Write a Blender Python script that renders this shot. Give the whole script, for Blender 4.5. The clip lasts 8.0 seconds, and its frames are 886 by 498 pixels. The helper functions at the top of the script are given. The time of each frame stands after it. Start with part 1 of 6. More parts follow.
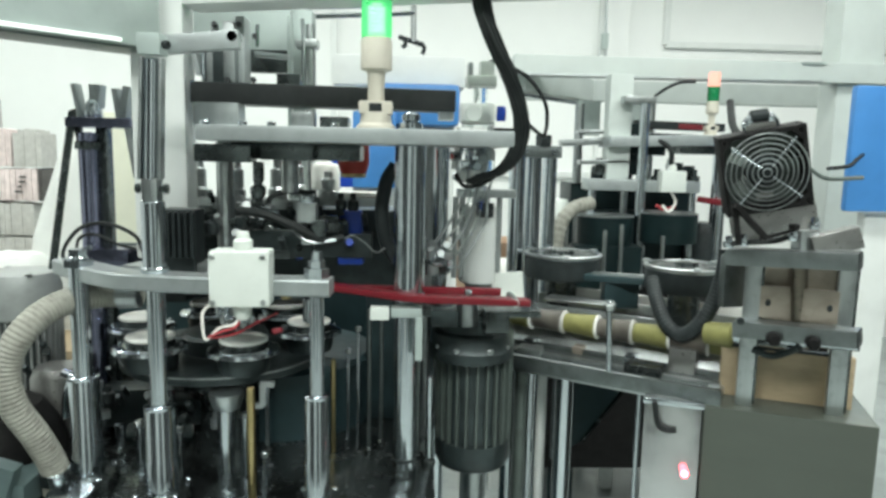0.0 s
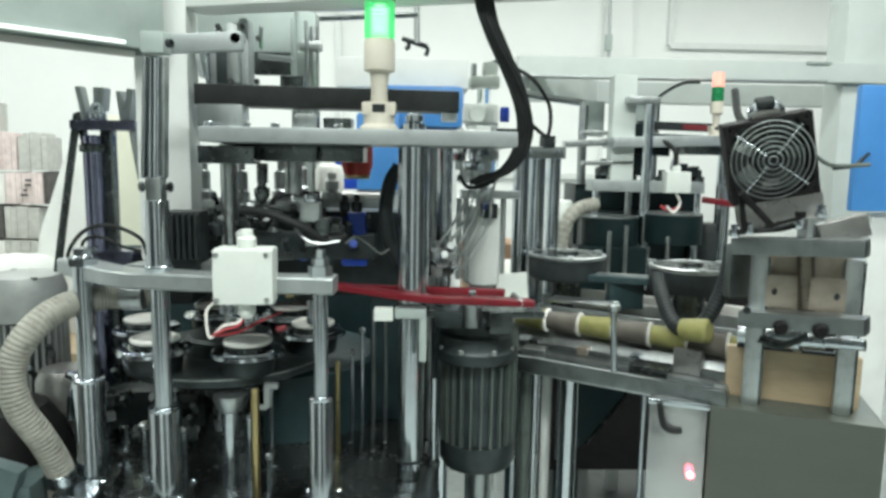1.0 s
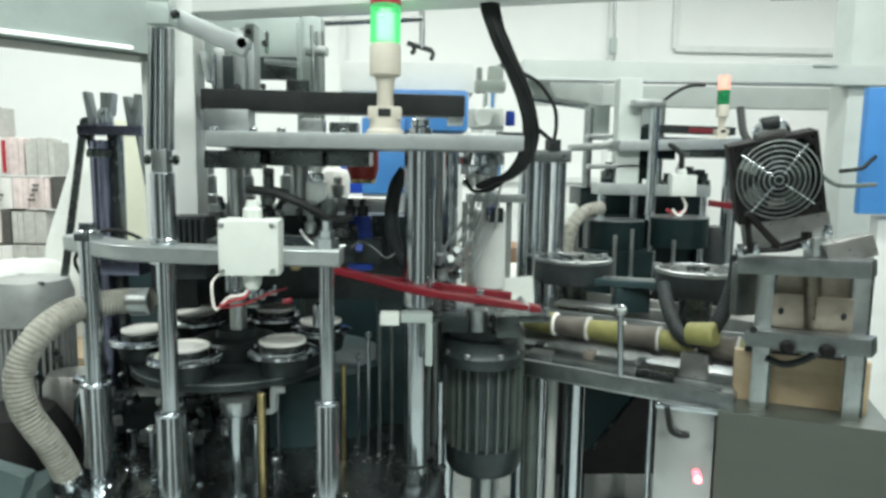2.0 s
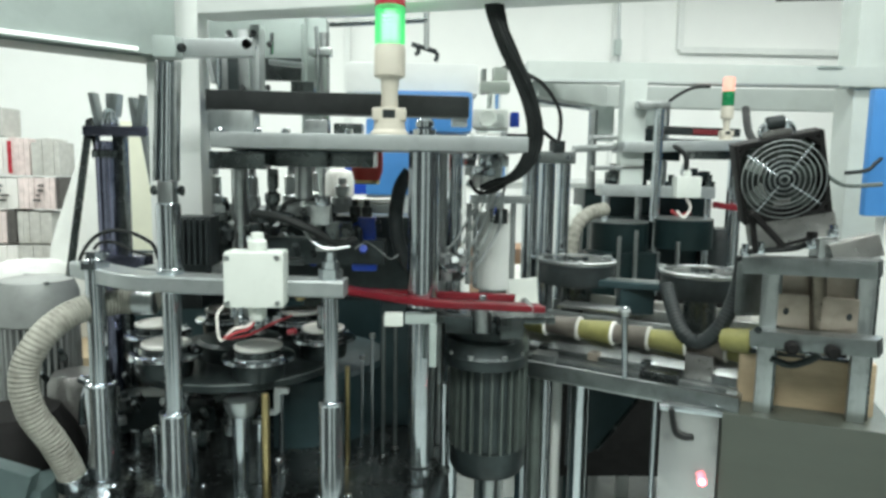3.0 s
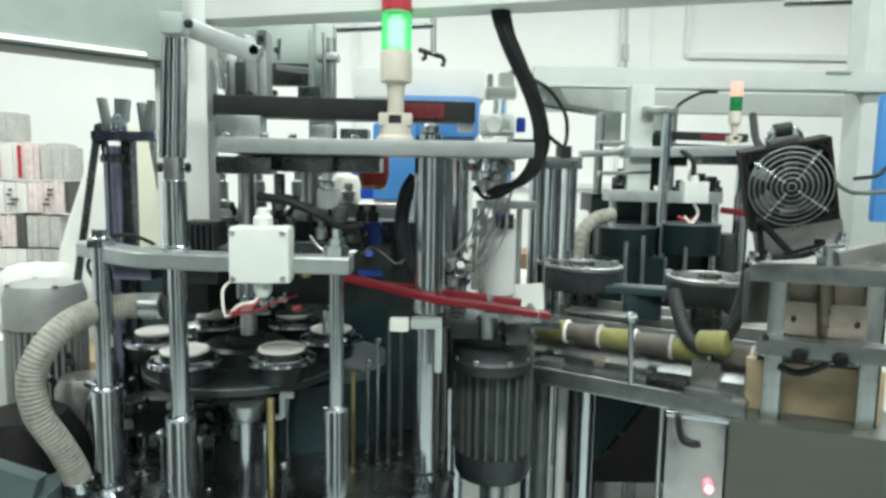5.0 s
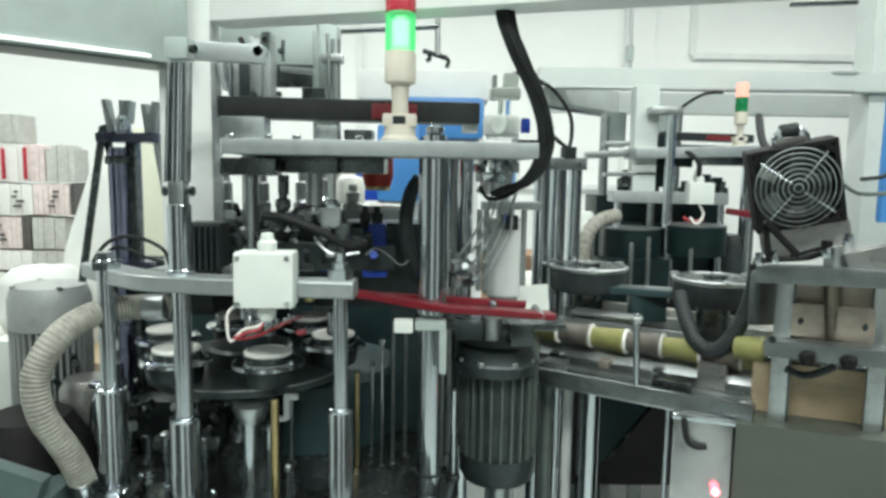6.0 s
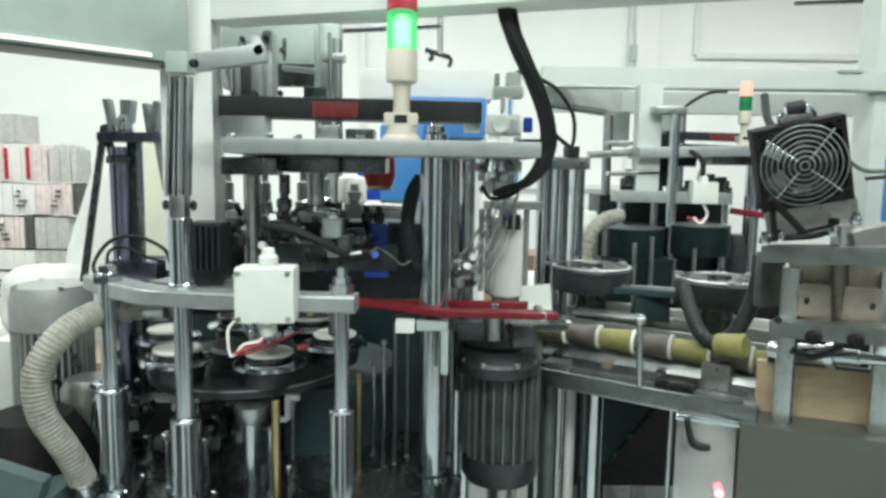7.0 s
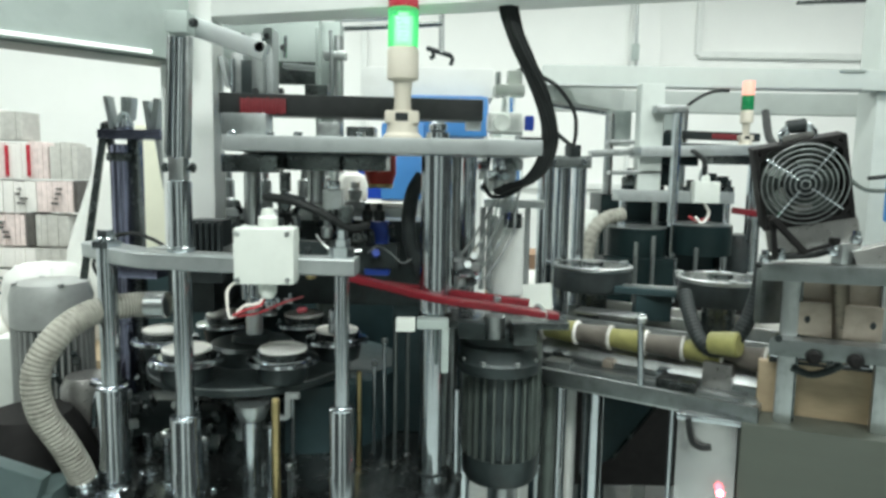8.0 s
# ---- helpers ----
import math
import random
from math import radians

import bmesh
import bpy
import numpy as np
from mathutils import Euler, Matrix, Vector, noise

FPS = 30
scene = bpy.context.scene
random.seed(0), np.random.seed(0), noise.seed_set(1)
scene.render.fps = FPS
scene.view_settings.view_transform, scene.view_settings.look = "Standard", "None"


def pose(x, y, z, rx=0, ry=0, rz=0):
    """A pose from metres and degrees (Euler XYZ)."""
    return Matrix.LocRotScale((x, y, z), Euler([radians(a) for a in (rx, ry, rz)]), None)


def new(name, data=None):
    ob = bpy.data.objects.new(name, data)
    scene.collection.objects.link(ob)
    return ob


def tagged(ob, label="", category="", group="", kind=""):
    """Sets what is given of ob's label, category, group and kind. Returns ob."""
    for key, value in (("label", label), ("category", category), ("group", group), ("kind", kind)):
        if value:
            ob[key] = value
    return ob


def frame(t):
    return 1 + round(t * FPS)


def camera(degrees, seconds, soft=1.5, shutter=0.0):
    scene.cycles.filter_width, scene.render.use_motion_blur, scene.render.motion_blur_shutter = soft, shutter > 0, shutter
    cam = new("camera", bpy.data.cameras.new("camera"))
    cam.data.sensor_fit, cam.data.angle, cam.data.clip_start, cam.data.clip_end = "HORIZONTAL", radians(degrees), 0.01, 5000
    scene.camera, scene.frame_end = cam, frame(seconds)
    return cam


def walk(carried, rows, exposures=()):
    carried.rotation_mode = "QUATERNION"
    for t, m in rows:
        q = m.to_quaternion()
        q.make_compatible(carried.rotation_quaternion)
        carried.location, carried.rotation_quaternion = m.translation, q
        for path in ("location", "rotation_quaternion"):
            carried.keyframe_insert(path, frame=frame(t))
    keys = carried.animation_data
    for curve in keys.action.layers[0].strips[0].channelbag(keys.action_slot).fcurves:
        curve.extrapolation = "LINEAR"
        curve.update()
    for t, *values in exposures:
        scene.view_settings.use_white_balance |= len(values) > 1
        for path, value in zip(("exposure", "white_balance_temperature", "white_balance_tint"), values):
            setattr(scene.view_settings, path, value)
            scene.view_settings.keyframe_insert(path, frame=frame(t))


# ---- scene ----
cam = camera(66.3, 8.0, soft=3.0)
walk(cam, [
    (0, pose(-0.0029, -0.0087, 1.4536, 82.361, -1.237, -2.210)),
    (0.5, pose(-0.0024, -0.0085, 1.4523, 82.400, -1.127, -2.071)),
    (1, pose(-0.0013, -0.0078, 1.4504, 82.568, -0.976, -1.850)),
    (1.5, pose(-0.0025, -0.0072, 1.4512, 82.742, -0.863, -1.650)),
    (3, pose(-0.0041, -0.0069, 1.4510, 82.960, -0.910, -1.133)),
    (3.5, pose(-0.0028, -0.0053, 1.4513, 82.917, -0.994, -0.998)),
    (4, pose(-0.0020, -0.0058, 1.4505, 83.006, -0.989, -0.886)),
    (4.5, pose(-0.0017, -0.0073, 1.4526, 83.187, -0.972, -0.686)),
    (6, pose(-0.0011, -0.0027, 1.4511, 83.460, -0.902, -0.131)),
    (6.5, pose(-0.0000, -0.0000, 1.4500, 83.499, -0.795, 0.091)),
    (7, pose(0.0018, 0.0036, 1.4503, 83.445, -0.873, 0.158)),
    (7.5, pose(0.0020, 0.0058, 1.4498, 83.392, -0.914, 0.280)),
    (8, pose(0.0026, 0.0068, 1.4481, 83.382, -1.021, 0.275)),
])

# ---- world and light ----
world = bpy.data.worlds.new("world")
scene.world = world
world.use_nodes = True
world.node_tree.nodes["Background"].inputs["Color"].default_value = (0.86, 0.95, 0.9, 1)
world.node_tree.nodes["Background"].inputs["Strength"].default_value = 0.3
scene.view_settings.exposure = 0.0
LIGHT_TINT = (0.95, 1.0, 0.955)
# place and tuned power of the unseen ceiling lights: the front row is strongest
LAMP_SPOTS = [(-2.2, 3.9, 25), (-0.4, 3.9, 25), (1.4, 3.9, 25), (3.2, 3.9, 25), (-4.0, 3.9, 25), (-2.0, 1.3, 28), (0.0, 1.3, 28), (2.0, 1.3, 28), (-1.0, -0.9, 52), (0.4, -0.9, 52), (1.8, -0.9, 52)]
CEILING = 3.3


# ---- materials ----
def surface(name, color, rough=0.5, metal=0.0, vary=0.12, scale=14.0, bump=0.05, grain=160.0, dirt=0.0, stretch=(1, 1, 1),
            coat=0.0, gloss=0.5, emit=None, emit_strength=0.0, clear=0.0, alpha=1.0):
    m = bpy.data.materials.new(name)
    m.use_nodes = True
    nt = m.node_tree
    n, l = nt.nodes, nt.links
    b = n["Principled BSDF"]
    tc = n.new("ShaderNodeTexCoord")
    mp = n.new("ShaderNodeMapping")
    mp.inputs["Scale"].default_value = stretch
    l.new(tc.outputs["Object"], mp.inputs["Vector"])
    big = n.new("ShaderNodeTexNoise")
    big.inputs["Scale"].default_value = scale
    big.inputs["Detail"].default_value = 5
    big.inputs["Roughness"].default_value = 0.65
    fine = n.new("ShaderNodeTexNoise")
    fine.inputs["Scale"].default_value = grain
    fine.inputs["Detail"].default_value = 3
    l.new(mp.outputs["Vector"], big.inputs["Vector"])
    l.new(mp.outputs["Vector"], fine.inputs["Vector"])
    ramp = n.new("ShaderNodeValToRGB")
    lo = [c * (1 - vary) for c in color]
    hi = [min(1.0, c * (1 + vary)) for c in color]
    ramp.color_ramp.elements[0].position, ramp.color_ramp.elements[1].position = 0.3, 0.7
    ramp.color_ramp.elements[0].color = (*lo, 1)
    ramp.color_ramp.elements[1].color = (*hi, 1)
    l.new(big.outputs["Fac"], ramp.inputs["Fac"])
    out = ramp.outputs["Color"]
    if dirt:
        spots = n.new("ShaderNodeTexNoise")
        spots.inputs["Scale"].default_value = scale * 2.7
        spots.inputs["Detail"].default_value = 7
        l.new(tc.outputs["Object"], spots.inputs["Vector"])
        cut = n.new("ShaderNodeMapRange")
        cut.inputs["From Min"].default_value, cut.inputs["From Max"].default_value = 0.52, 0.72
        cut.inputs["To Max"].default_value = dirt
        l.new(spots.outputs["Fac"], cut.inputs["Value"])
        mix = n.new("ShaderNodeMix")
        mix.data_type = "RGBA"
        l.new(cut.outputs["Result"], mix.inputs["Factor"])
        l.new(out, mix.inputs[6])
        mix.inputs[7].default_value = (0.03, 0.028, 0.024, 1)
        out = mix.outputs[2]
    l.new(out, b.inputs["Base Color"])
    rr = n.new("ShaderNodeMapRange")
    rr.inputs["To Min"].default_value, rr.inputs["To Max"].default_value = max(0.02, rough - 0.1), min(1.0, rough + 0.12)
    l.new(fine.outputs["Fac"], rr.inputs["Value"])
    l.new(rr.outputs["Result"], b.inputs["Roughness"])
    b.inputs["Metallic"].default_value = metal
    b.inputs["Coat Weight"].default_value = coat
    b.inputs["Specular IOR Level"].default_value = gloss
    if bump:
        bp = n.new("ShaderNodeBump")
        bp.inputs["Strength"].default_value = bump
        bp.inputs["Distance"].default_value = 0.002
        l.new(fine.outputs["Fac"], bp.inputs["Height"])
        l.new(bp.outputs["Normal"], b.inputs["Normal"])
    if emit:
        b.inputs["Emission Color"].default_value = (*emit, 1)
        b.inputs["Emission Strength"].default_value = emit_strength
    if clear:
        b.inputs["Transmission Weight"].default_value = clear
        b.inputs["IOR"].default_value = 1.2
    b.inputs["Alpha"].default_value = alpha
    return m


CHROME = surface("chrome", (0.6, 0.645, 0.68), 0.15, 1.0, 0.08, 18, 0.008, 60, 0.07, (1, 1, 0.5))
STEEL = surface("brushed_steel", (0.45, 0.48, 0.48), 0.32, 1.0, 0.18, 20, 0.06, 240, 0.25, (1, 1, 0.2))
DULLSTEEL = surface("dull_worn_steel", (0.23, 0.255, 0.255), 0.4, 1.0, 0.2, 14, 0.04, 120, 0.25)
DARKSTEEL = surface("dark_oiled_steel", (0.1, 0.115, 0.115), 0.24, 0.9, 0.25, 9, 0.02, 60, 0.25)
ALU = surface("milled_aluminium", (0.41, 0.445, 0.445), 0.4, 0.75, 0.1, 12, 0.05, 260, 0.15)
GREYPAINT = surface("grey_green_paint", (0.36, 0.42, 0.4), 0.45, 0.2, 0.1, 6, 0.05, 120, 0.12)
WHITEPAINT = surface("white_powder_coat", (0.74, 0.77, 0.75), 0.5, 0.0, 0.05, 4, 0.04, 260, 0.06)
PALEPAINT = surface("pale_grey_green_powder_coat", (0.52, 0.57, 0.545), 0.5, 0.0, 0.06, 4, 0.04, 260, 0.06)
GREYWALL = surface("grey_green_reflected_wall_tone", (0.42, 0.45, 0.43), 0.6, 0.0, 0.1, 1.2, 0.05, 60)
WALLPAINT = surface("white_wall_paint", (0.86, 0.88, 0.86), 0.8, 0.0, 0.03, 1.2, 0.05, 60)
CEILPAINT = surface("ceiling_paint", (0.82, 0.83, 0.82), 0.85, 0.0, 0.04, 1.5, 0.05, 60)
FLOORMAT = surface("grey_epoxy_floor", (0.4, 0.44, 0.43), 0.2, 0.0, 0.15, 2.5, 0.02, 50, 0.2)
BLACK = surface("black_plastic", (0.022, 0.028, 0.029), 0.4, 0.0, 0.3, 30, 0.04, 200, gloss=0.25)
FANBLACK = surface("matt_black_enamel", (0.009, 0.009, 0.009), 0.6, 0.0, 0.3, 30, 0.04, 200, 0.1, gloss=0.15)
RUBBER = surface("black_rubber", (0.016, 0.019, 0.019), 0.55, 0.0, 0.3, 30, 0.08, 180, gloss=0.25)
DARKIRON = surface("black_cast_iron", (0.032, 0.044, 0.045), 0.36, 0.4, 0.4, 18, 0.06, 90, 0.3)
BEIGESTEEL = surface("beige_worn_steel", (0.34, 0.3, 0.25), 0.36, 0.5, 0.2, 12, 0.04, 160, 0.25)
DEEPTEAL = surface("deep_teal_paint", (0.008, 0.018, 0.019), 0.36, 0.1, 0.3, 9, 0.02, 60, 0.1, gloss=0.22)
DARKWALL = surface("dark_reflected_wall_tone", (0.05, 0.055, 0.055), 0.6, 0.0, 0.1, 1.2, 0.05, 60)
TEAL = surface("dark_teal_paint", (0.028, 0.054, 0.06), 0.34, 0.1, 0.25, 7, 0.02, 60, 0.1)
LIGHTTEAL = surface("pale_teal_paint", (0.085, 0.125, 0.125), 0.4, 0.1, 0.15, 8, 0.02, 60, 0.15)
DECKMIRROR = surface("smeared_stainless", (0.55, 0.56, 0.56), 0.2, 0.9, 0.25, 7, 0.02, 60, 0.3)
DECKSTEEL = surface("oily_deck_steel", (0.13, 0.15, 0.15), 0.24, 0.95, 0.3, 6, 0.02, 40, 0.35)
MOTOROLIVE = surface("olive_grey_paint", (0.095, 0.118, 0.108), 0.4, 0.2, 0.2, 10, 0.08, 140, 0.3)
MOTORGREY = surface("silver_grey_paint", (0.31, 0.33, 0.32), 0.45, 0.3, 0.15, 10, 0.08, 140, 0.2)
BOXPLASTIC = surface("grey_white_plastic", (0.62, 0.66, 0.62), 0.45, 0.0, 0.04, 12, 0.03, 200, 0.06)
BEIGE = surface("beige_plastic", (0.55, 0.52, 0.44), 0.5, 0.0, 0.06, 12, 0.03, 200, 0.08)
HOSE = surface("ribbed_hose_plastic", (0.32, 0.32, 0.28), 0.4, 0.0, 0.2, 20, 0.05, 120, 0.45, clear=0.12)
REDPAINT = surface("red_paint", (0.14, 0.005, 0.012), 0.35, 0.0, 0.2, 14, 0.05, 160, 0.1)
REDRUBBER = surface("red_silicone", (0.4, 0.03, 0.02), 0.5, 0.0, 0.2, 14, 0.05, 160)
BLUEPAINT = surface("blue_paint", (0.06, 0.23, 0.55), 0.35, 0.0, 0.08, 6, 0.03, 160, 0.05)
BLUEDEEP = surface("deep_blue_plastic", (0.012, 0.06, 0.42), 0.35, 0.0, 0.2, 14, 0.04, 160)
PURPLEBLUE = surface("blue_tinted_chrome", (0.33, 0.34, 0.47), 0.2, 1.0, 0.2, 16, 0.03, 160, 0.1, (1, 1, 0.15))
WOOD = surface("tan_board", (0.44, 0.35, 0.23), 0.5, 0.0, 0.16, 8, 0.08, 90, 0.12, (1, 1, 5))
OLIVEPANEL = surface("olive_grey_steel_panel", (0.112, 0.126, 0.108), 0.38, 0.5, 0.16, 3, 0.03, 220, 0.08, (0.2, 0.2, 1))
GALV = surface("galvanised_sheet", (0.28, 0.28, 0.27), 0.3, 0.8, 0.14, 9, 0.03, 180, 0.12)
CREAM = surface("cream_plastic", (0.82, 0.83, 0.68), 0.5, 0.0, 0.05, 8, 0.03, 120)
PAPER = surface("white_paper", (0.78, 0.77, 0.74), 0.8, 0.0, 0.05, 20, 0.06, 90)
PAPERPINK = surface("printed_pink_paper", (0.72, 0.62, 0.6), 0.8, 0.0, 0.18, 40, 0.06, 90)
PAPERRED = surface("red_printed_paper", (0.45, 0.02, 0.04), 0.7, 0.0, 0.2, 40, 0.05, 90)
PAPERGREY = surface("grey_printed_paper", (0.5, 0.5, 0.47), 0.8, 0.0, 0.15, 40, 0.06, 90)
PAPERDARK = surface("dark_printed_paper", (0.09, 0.085, 0.08), 0.7, 0.0, 0.2, 40, 0.05, 90)
SACK = surface("white_woven_sack", (0.75, 0.77, 0.74), 0.8, 0.0, 0.06, 9, 0.3, 70, 0.05)
TAUPE = surface("taupe_printed_cup", (0.11, 0.1, 0.085), 0.5, 0.0, 0.3, 26, 0.03, 160)
YELLOW = surface("yellow_printed_cup", (0.22, 0.215, 0.075), 0.5, 0.0, 0.25, 26, 0.03, 160)
CUPWHITE = surface("white_cup_paper", (0.8, 0.8, 0.76), 0.5, 0.0, 0.04, 26, 0.03, 160)
CARDBOARD = surface("brown_cardboard", (0.3, 0.19, 0.12), 0.8, 0.0, 0.15, 12, 0.06, 90)
GLASS = surface("clear_acrylic", (0.93, 0.97, 0.95), 0.08, 0.0, 0.02, 8, 0.0, 60, 0.0, clear=0.95)
GREENLIT = surface("lit_green_lens", (0.22, 0.82, 0.34), 0.3, 0.0, 0.1, 20, 0.0, 60, emit=(0.01, 0.6, 0.2), emit_strength=0.35, clear=0.85)
GREENCORE = surface("green_lamp_core", (0.5, 0.9, 0.7), 0.25, 0.0, 0.1, 20, 0.0, 60, emit=(0.5, 1.0, 0.45), emit_strength=1.9)
GREENOFF = surface("green_lens", (0.01, 0.2, 0.07), 0.25, 0.0, 0.1, 20, 0.0, 60)
REDLENS = surface("red_lens", (0.42, 0.03, 0.05), 0.25, 0.0, 0.1, 20, 0.0, 60)
AMBERLIT = surface("lit_amber_lens", (0.6, 0.25, 0.16), 0.3, 0.0, 0.1, 20, 0.0, 60, emit=(1.0, 0.46, 0.4), emit_strength=0.8)
REDLED = surface("lit_red_led", (0.9, 0.2, 0.25), 0.3, 0.0, 0.1, 20, 0.0, 60, emit=(1.0, 0.12, 0.16), emit_strength=9.0)
REDTEXT = surface("lit_red_dots", (0.1, 0.01, 0.012), 0.5, 0.0, 0.3, 160, 0.0, 60, emit=(1.0, 0.04, 0.1), emit_strength=0.06)
STRIPLIT = surface("lit_strip_diffuser", (0.9, 0.95, 0.92), 0.5, 0.0, 0.02, 4, 0.0, 60, emit=LIGHT_TINT, emit_strength=0.4)
TUBELIT = surface("lit_ceiling_panel", (0.9, 0.95, 0.92), 0.5, 0.0, 0.02, 4, 0.0, 60, emit=LIGHT_TINT, emit_strength=4.0)
WIRERED = surface("red_wire", (0.4, 0.05, 0.06), 0.5, 0.0, 0.1, 30, 0.0, 60)
WIREWHITE = surface("white_wire", (0.7, 0.68, 0.64), 0.5, 0.0, 0.1, 30, 0.0, 60)
BRONZE = surface("dull_bronze", (0.24, 0.21, 0.17), 0.3, 0.9, 0.2, 20, 0.03, 120, 0.2)
BRASS = surface("brass", (0.5, 0.4, 0.2), 0.3, 1.0, 0.15, 30, 0.03, 120, 0.15)


# ---- mesh helpers ----
ORIGIN = {}


def thing(name, at, label, category, group="", kind=""):
    ob = new(name)
    ob.empty_display_size = 0.05
    ob.location = at
    ORIGIN[ob.name] = Vector(at)
    return tagged(ob, label, category, group, kind)


def part(name, bm, material, parent=None, label="", smooth=True):
    """Links a bmesh, given in world places, as one mesh under a thing or under a part."""
    at = ORIGIN[parent.name] if parent else Vector((0, 0, 0))
    bm.transform(Matrix.Translation(-at))
    bmesh.ops.recalc_face_normals(bm, faces=bm.faces)
    me = bpy.data.meshes.new(name)
    bm.to_mesh(me)
    bm.free()
    me.materials.append(material)
    if smooth:
        me.polygons.foreach_set("use_smooth", [True] * len(me.polygons))
        me.set_sharp_from_angle(angle=radians(35))
    ob = new(name, me)
    ob.parent = parent
    ORIGIN[ob.name] = at
    return tagged(ob, label)


def setting(name, bm, material, label, category, smooth=False):
    ob = part(name, bm, material, None, "", smooth)
    return tagged(ob, label, category, "", "structure")


def V(p):
    return Vector(p)


def block(center, size, turn=0.0, bevel=0.003, tilt=0.0, lean=0.0, bm=None):
    """A bevelled box; turn, tilt and lean in degrees about z, x and y."""
    own = bmesh.new()
    bmesh.ops.create_cube(own, size=1.0)
    own.transform(Matrix.Diagonal((*size, 1)))
    if bevel:
        bmesh.ops.bevel(own, geom=own.edges[:], offset=min(bevel, min(size) * 0.4), segments=2, affect="EDGES", profile=0.7)
    own.transform(pose(*center, tilt, lean, turn))
    return merge(bm, own)


def merge(bm, own):
    if bm is None:
        return own
    me = bpy.data.meshes.new("scratch")
    own.to_mesh(me)
    own.free()
    bm.from_mesh(me)
    bpy.data.meshes.remove(me)
    return bm


def lathe(at, profile, seg=28, axis=(0, 0, 1), bm=None):
    """A turned body: profile is a list of (radius, height) along the axis."""
    own = bmesh.new()
    rings = []
    for r, h in profile:
        if r <= 1e-5:
            rings.append([own.verts.new((0, 0, h))])
        else:
            rings.append([own.verts.new((r * math.cos(2 * math.pi * i / seg), r * math.sin(2 * math.pi * i / seg), h)) for i in range(seg)])
    for a, b in zip(rings, rings[1:]):
        for i in range(seg):
            j = (i + 1) % seg
            if len(a) == 1 and len(b) == 1:
                break
            if len(a) == 1:
                own.faces.new((a[0], b[i], b[j]))
            elif len(b) == 1:
                own.faces.new((a[i], a[j], b[0]))
            else:
                own.faces.new((a[i], a[j], b[j], b[i]))
    for ring in (rings[0], rings[-1]):
        if len(ring) > 1:
            own.faces.new(ring)
    q = Vector((0, 0, 1)).rotation_difference(Vector(axis).normalized()).to_matrix().to_4x4()
    own.transform(Matrix.Translation(at) @ q)
    return merge(bm, own)


def rod(a, b, r, r2=None, seg=24, chamfer=0.002, bm=None):
    a, b = V(a), V(b)
    h = (b - a).length
    r2 = r if r2 is None else r2
    c = min(chamfer, h * 0.3, r * 0.4, r2 * 0.4)
    return lathe(a, [(r - c, 0), (r, c), (r2, h - c), (r2 - c, h)], seg, b - a, bm)


def smooth_path(points, steps=8):
    pts = [V(p) for p in points]
    ext = [2 * pts[0] - pts[1], *pts, 2 * pts[-1] - pts[-2]]
    out = []
    for i in range(1, len(ext) - 2):
        p0, p1, p2, p3 = ext[i - 1:i + 3]
        for k in range(steps):
            t = k / steps
            out.append(0.5 * ((2 * p1) + (p2 - p0) * t + (2 * p0 - 5 * p1 + 4 * p2 - p3) * t * t + (3 * p1 - p0 - 3 * p2 + p3) * t ** 3))
    return out + [pts[-1]]


def hose(points, r, seg=10, steps=8, ribs=0.0, pitch=0.012, bm=None):
    """A tube along a smooth path; ribs raises rings every pitch metres."""
    path = smooth_path(points, steps)
    if ribs:
        even, acc = [path[0]], 0.0
        for a, b in zip(path, path[1:]):
            d = (b - a).length
            pos = 0.0
            while acc + d - pos >= pitch / 4:
                pos += pitch / 4 - acc
                acc = 0.0
                even.append(a.lerp(b, pos / d))
            acc += d - pos
        path = even
    own = bmesh.new()
    rings, up = [], None
    for i, p in enumerate(path):
        d = (path[min(i + 1, len(path) - 1)] - path[max(i - 1, 0)]).normalized()
        side = d.orthogonal().normalized() if up is None else (up - d * up.dot(d)).normalized()
        up = side
        other = d.cross(side)
        rad = r + (ribs * (0.5 - 0.5 * math.cos(math.pi * i / 2)) if ribs else 0.0)
        rings.append([own.verts.new(p + rad * (side * math.cos(2 * math.pi * k / seg) + other * math.sin(2 * math.pi * k / seg))) for k in range(seg)])
    for a, b in zip(rings, rings[1:]):
        for k in range(seg):
            own.faces.new((a[k], a[(k + 1) % seg], b[(k + 1) % seg], b[k]))
    own.faces.new(rings[0])
    own.faces.new(rings[-1])
    return merge(bm, own)


def bar(points, width, height, steps=6, bevel=0.003, bm=None):
    """A flat bar of rectangular section along a smooth level path."""
    path = smooth_path(points, steps)
    own = bmesh.new()
    rings = []
    for i, p in enumerate(path):
        d = (path[min(i + 1, len(path) - 1)] - path[max(i - 1, 0)]).normalized()
        side = Vector((0, 0, 1)).cross(d).normalized()
        w, h, c = width / 2, height / 2, bevel
        rings.append([own.verts.new(p + side * a + Vector((0, 0, b))) for a, b in
                      ((-w, -h + c), (-w, h - c), (-w + c, h), (w - c, h), (w, h - c), (w, -h + c), (w - c, -h), (-w + c, -h))])
    for a, b in zip(rings, rings[1:]):
        for k in range(8):
            own.faces.new((a[k], a[(k + 1) % 8], b[(k + 1) % 8], b[k]))
    own.faces.new(rings[0])
    own.faces.new(rings[-1])
    return merge(bm, own)


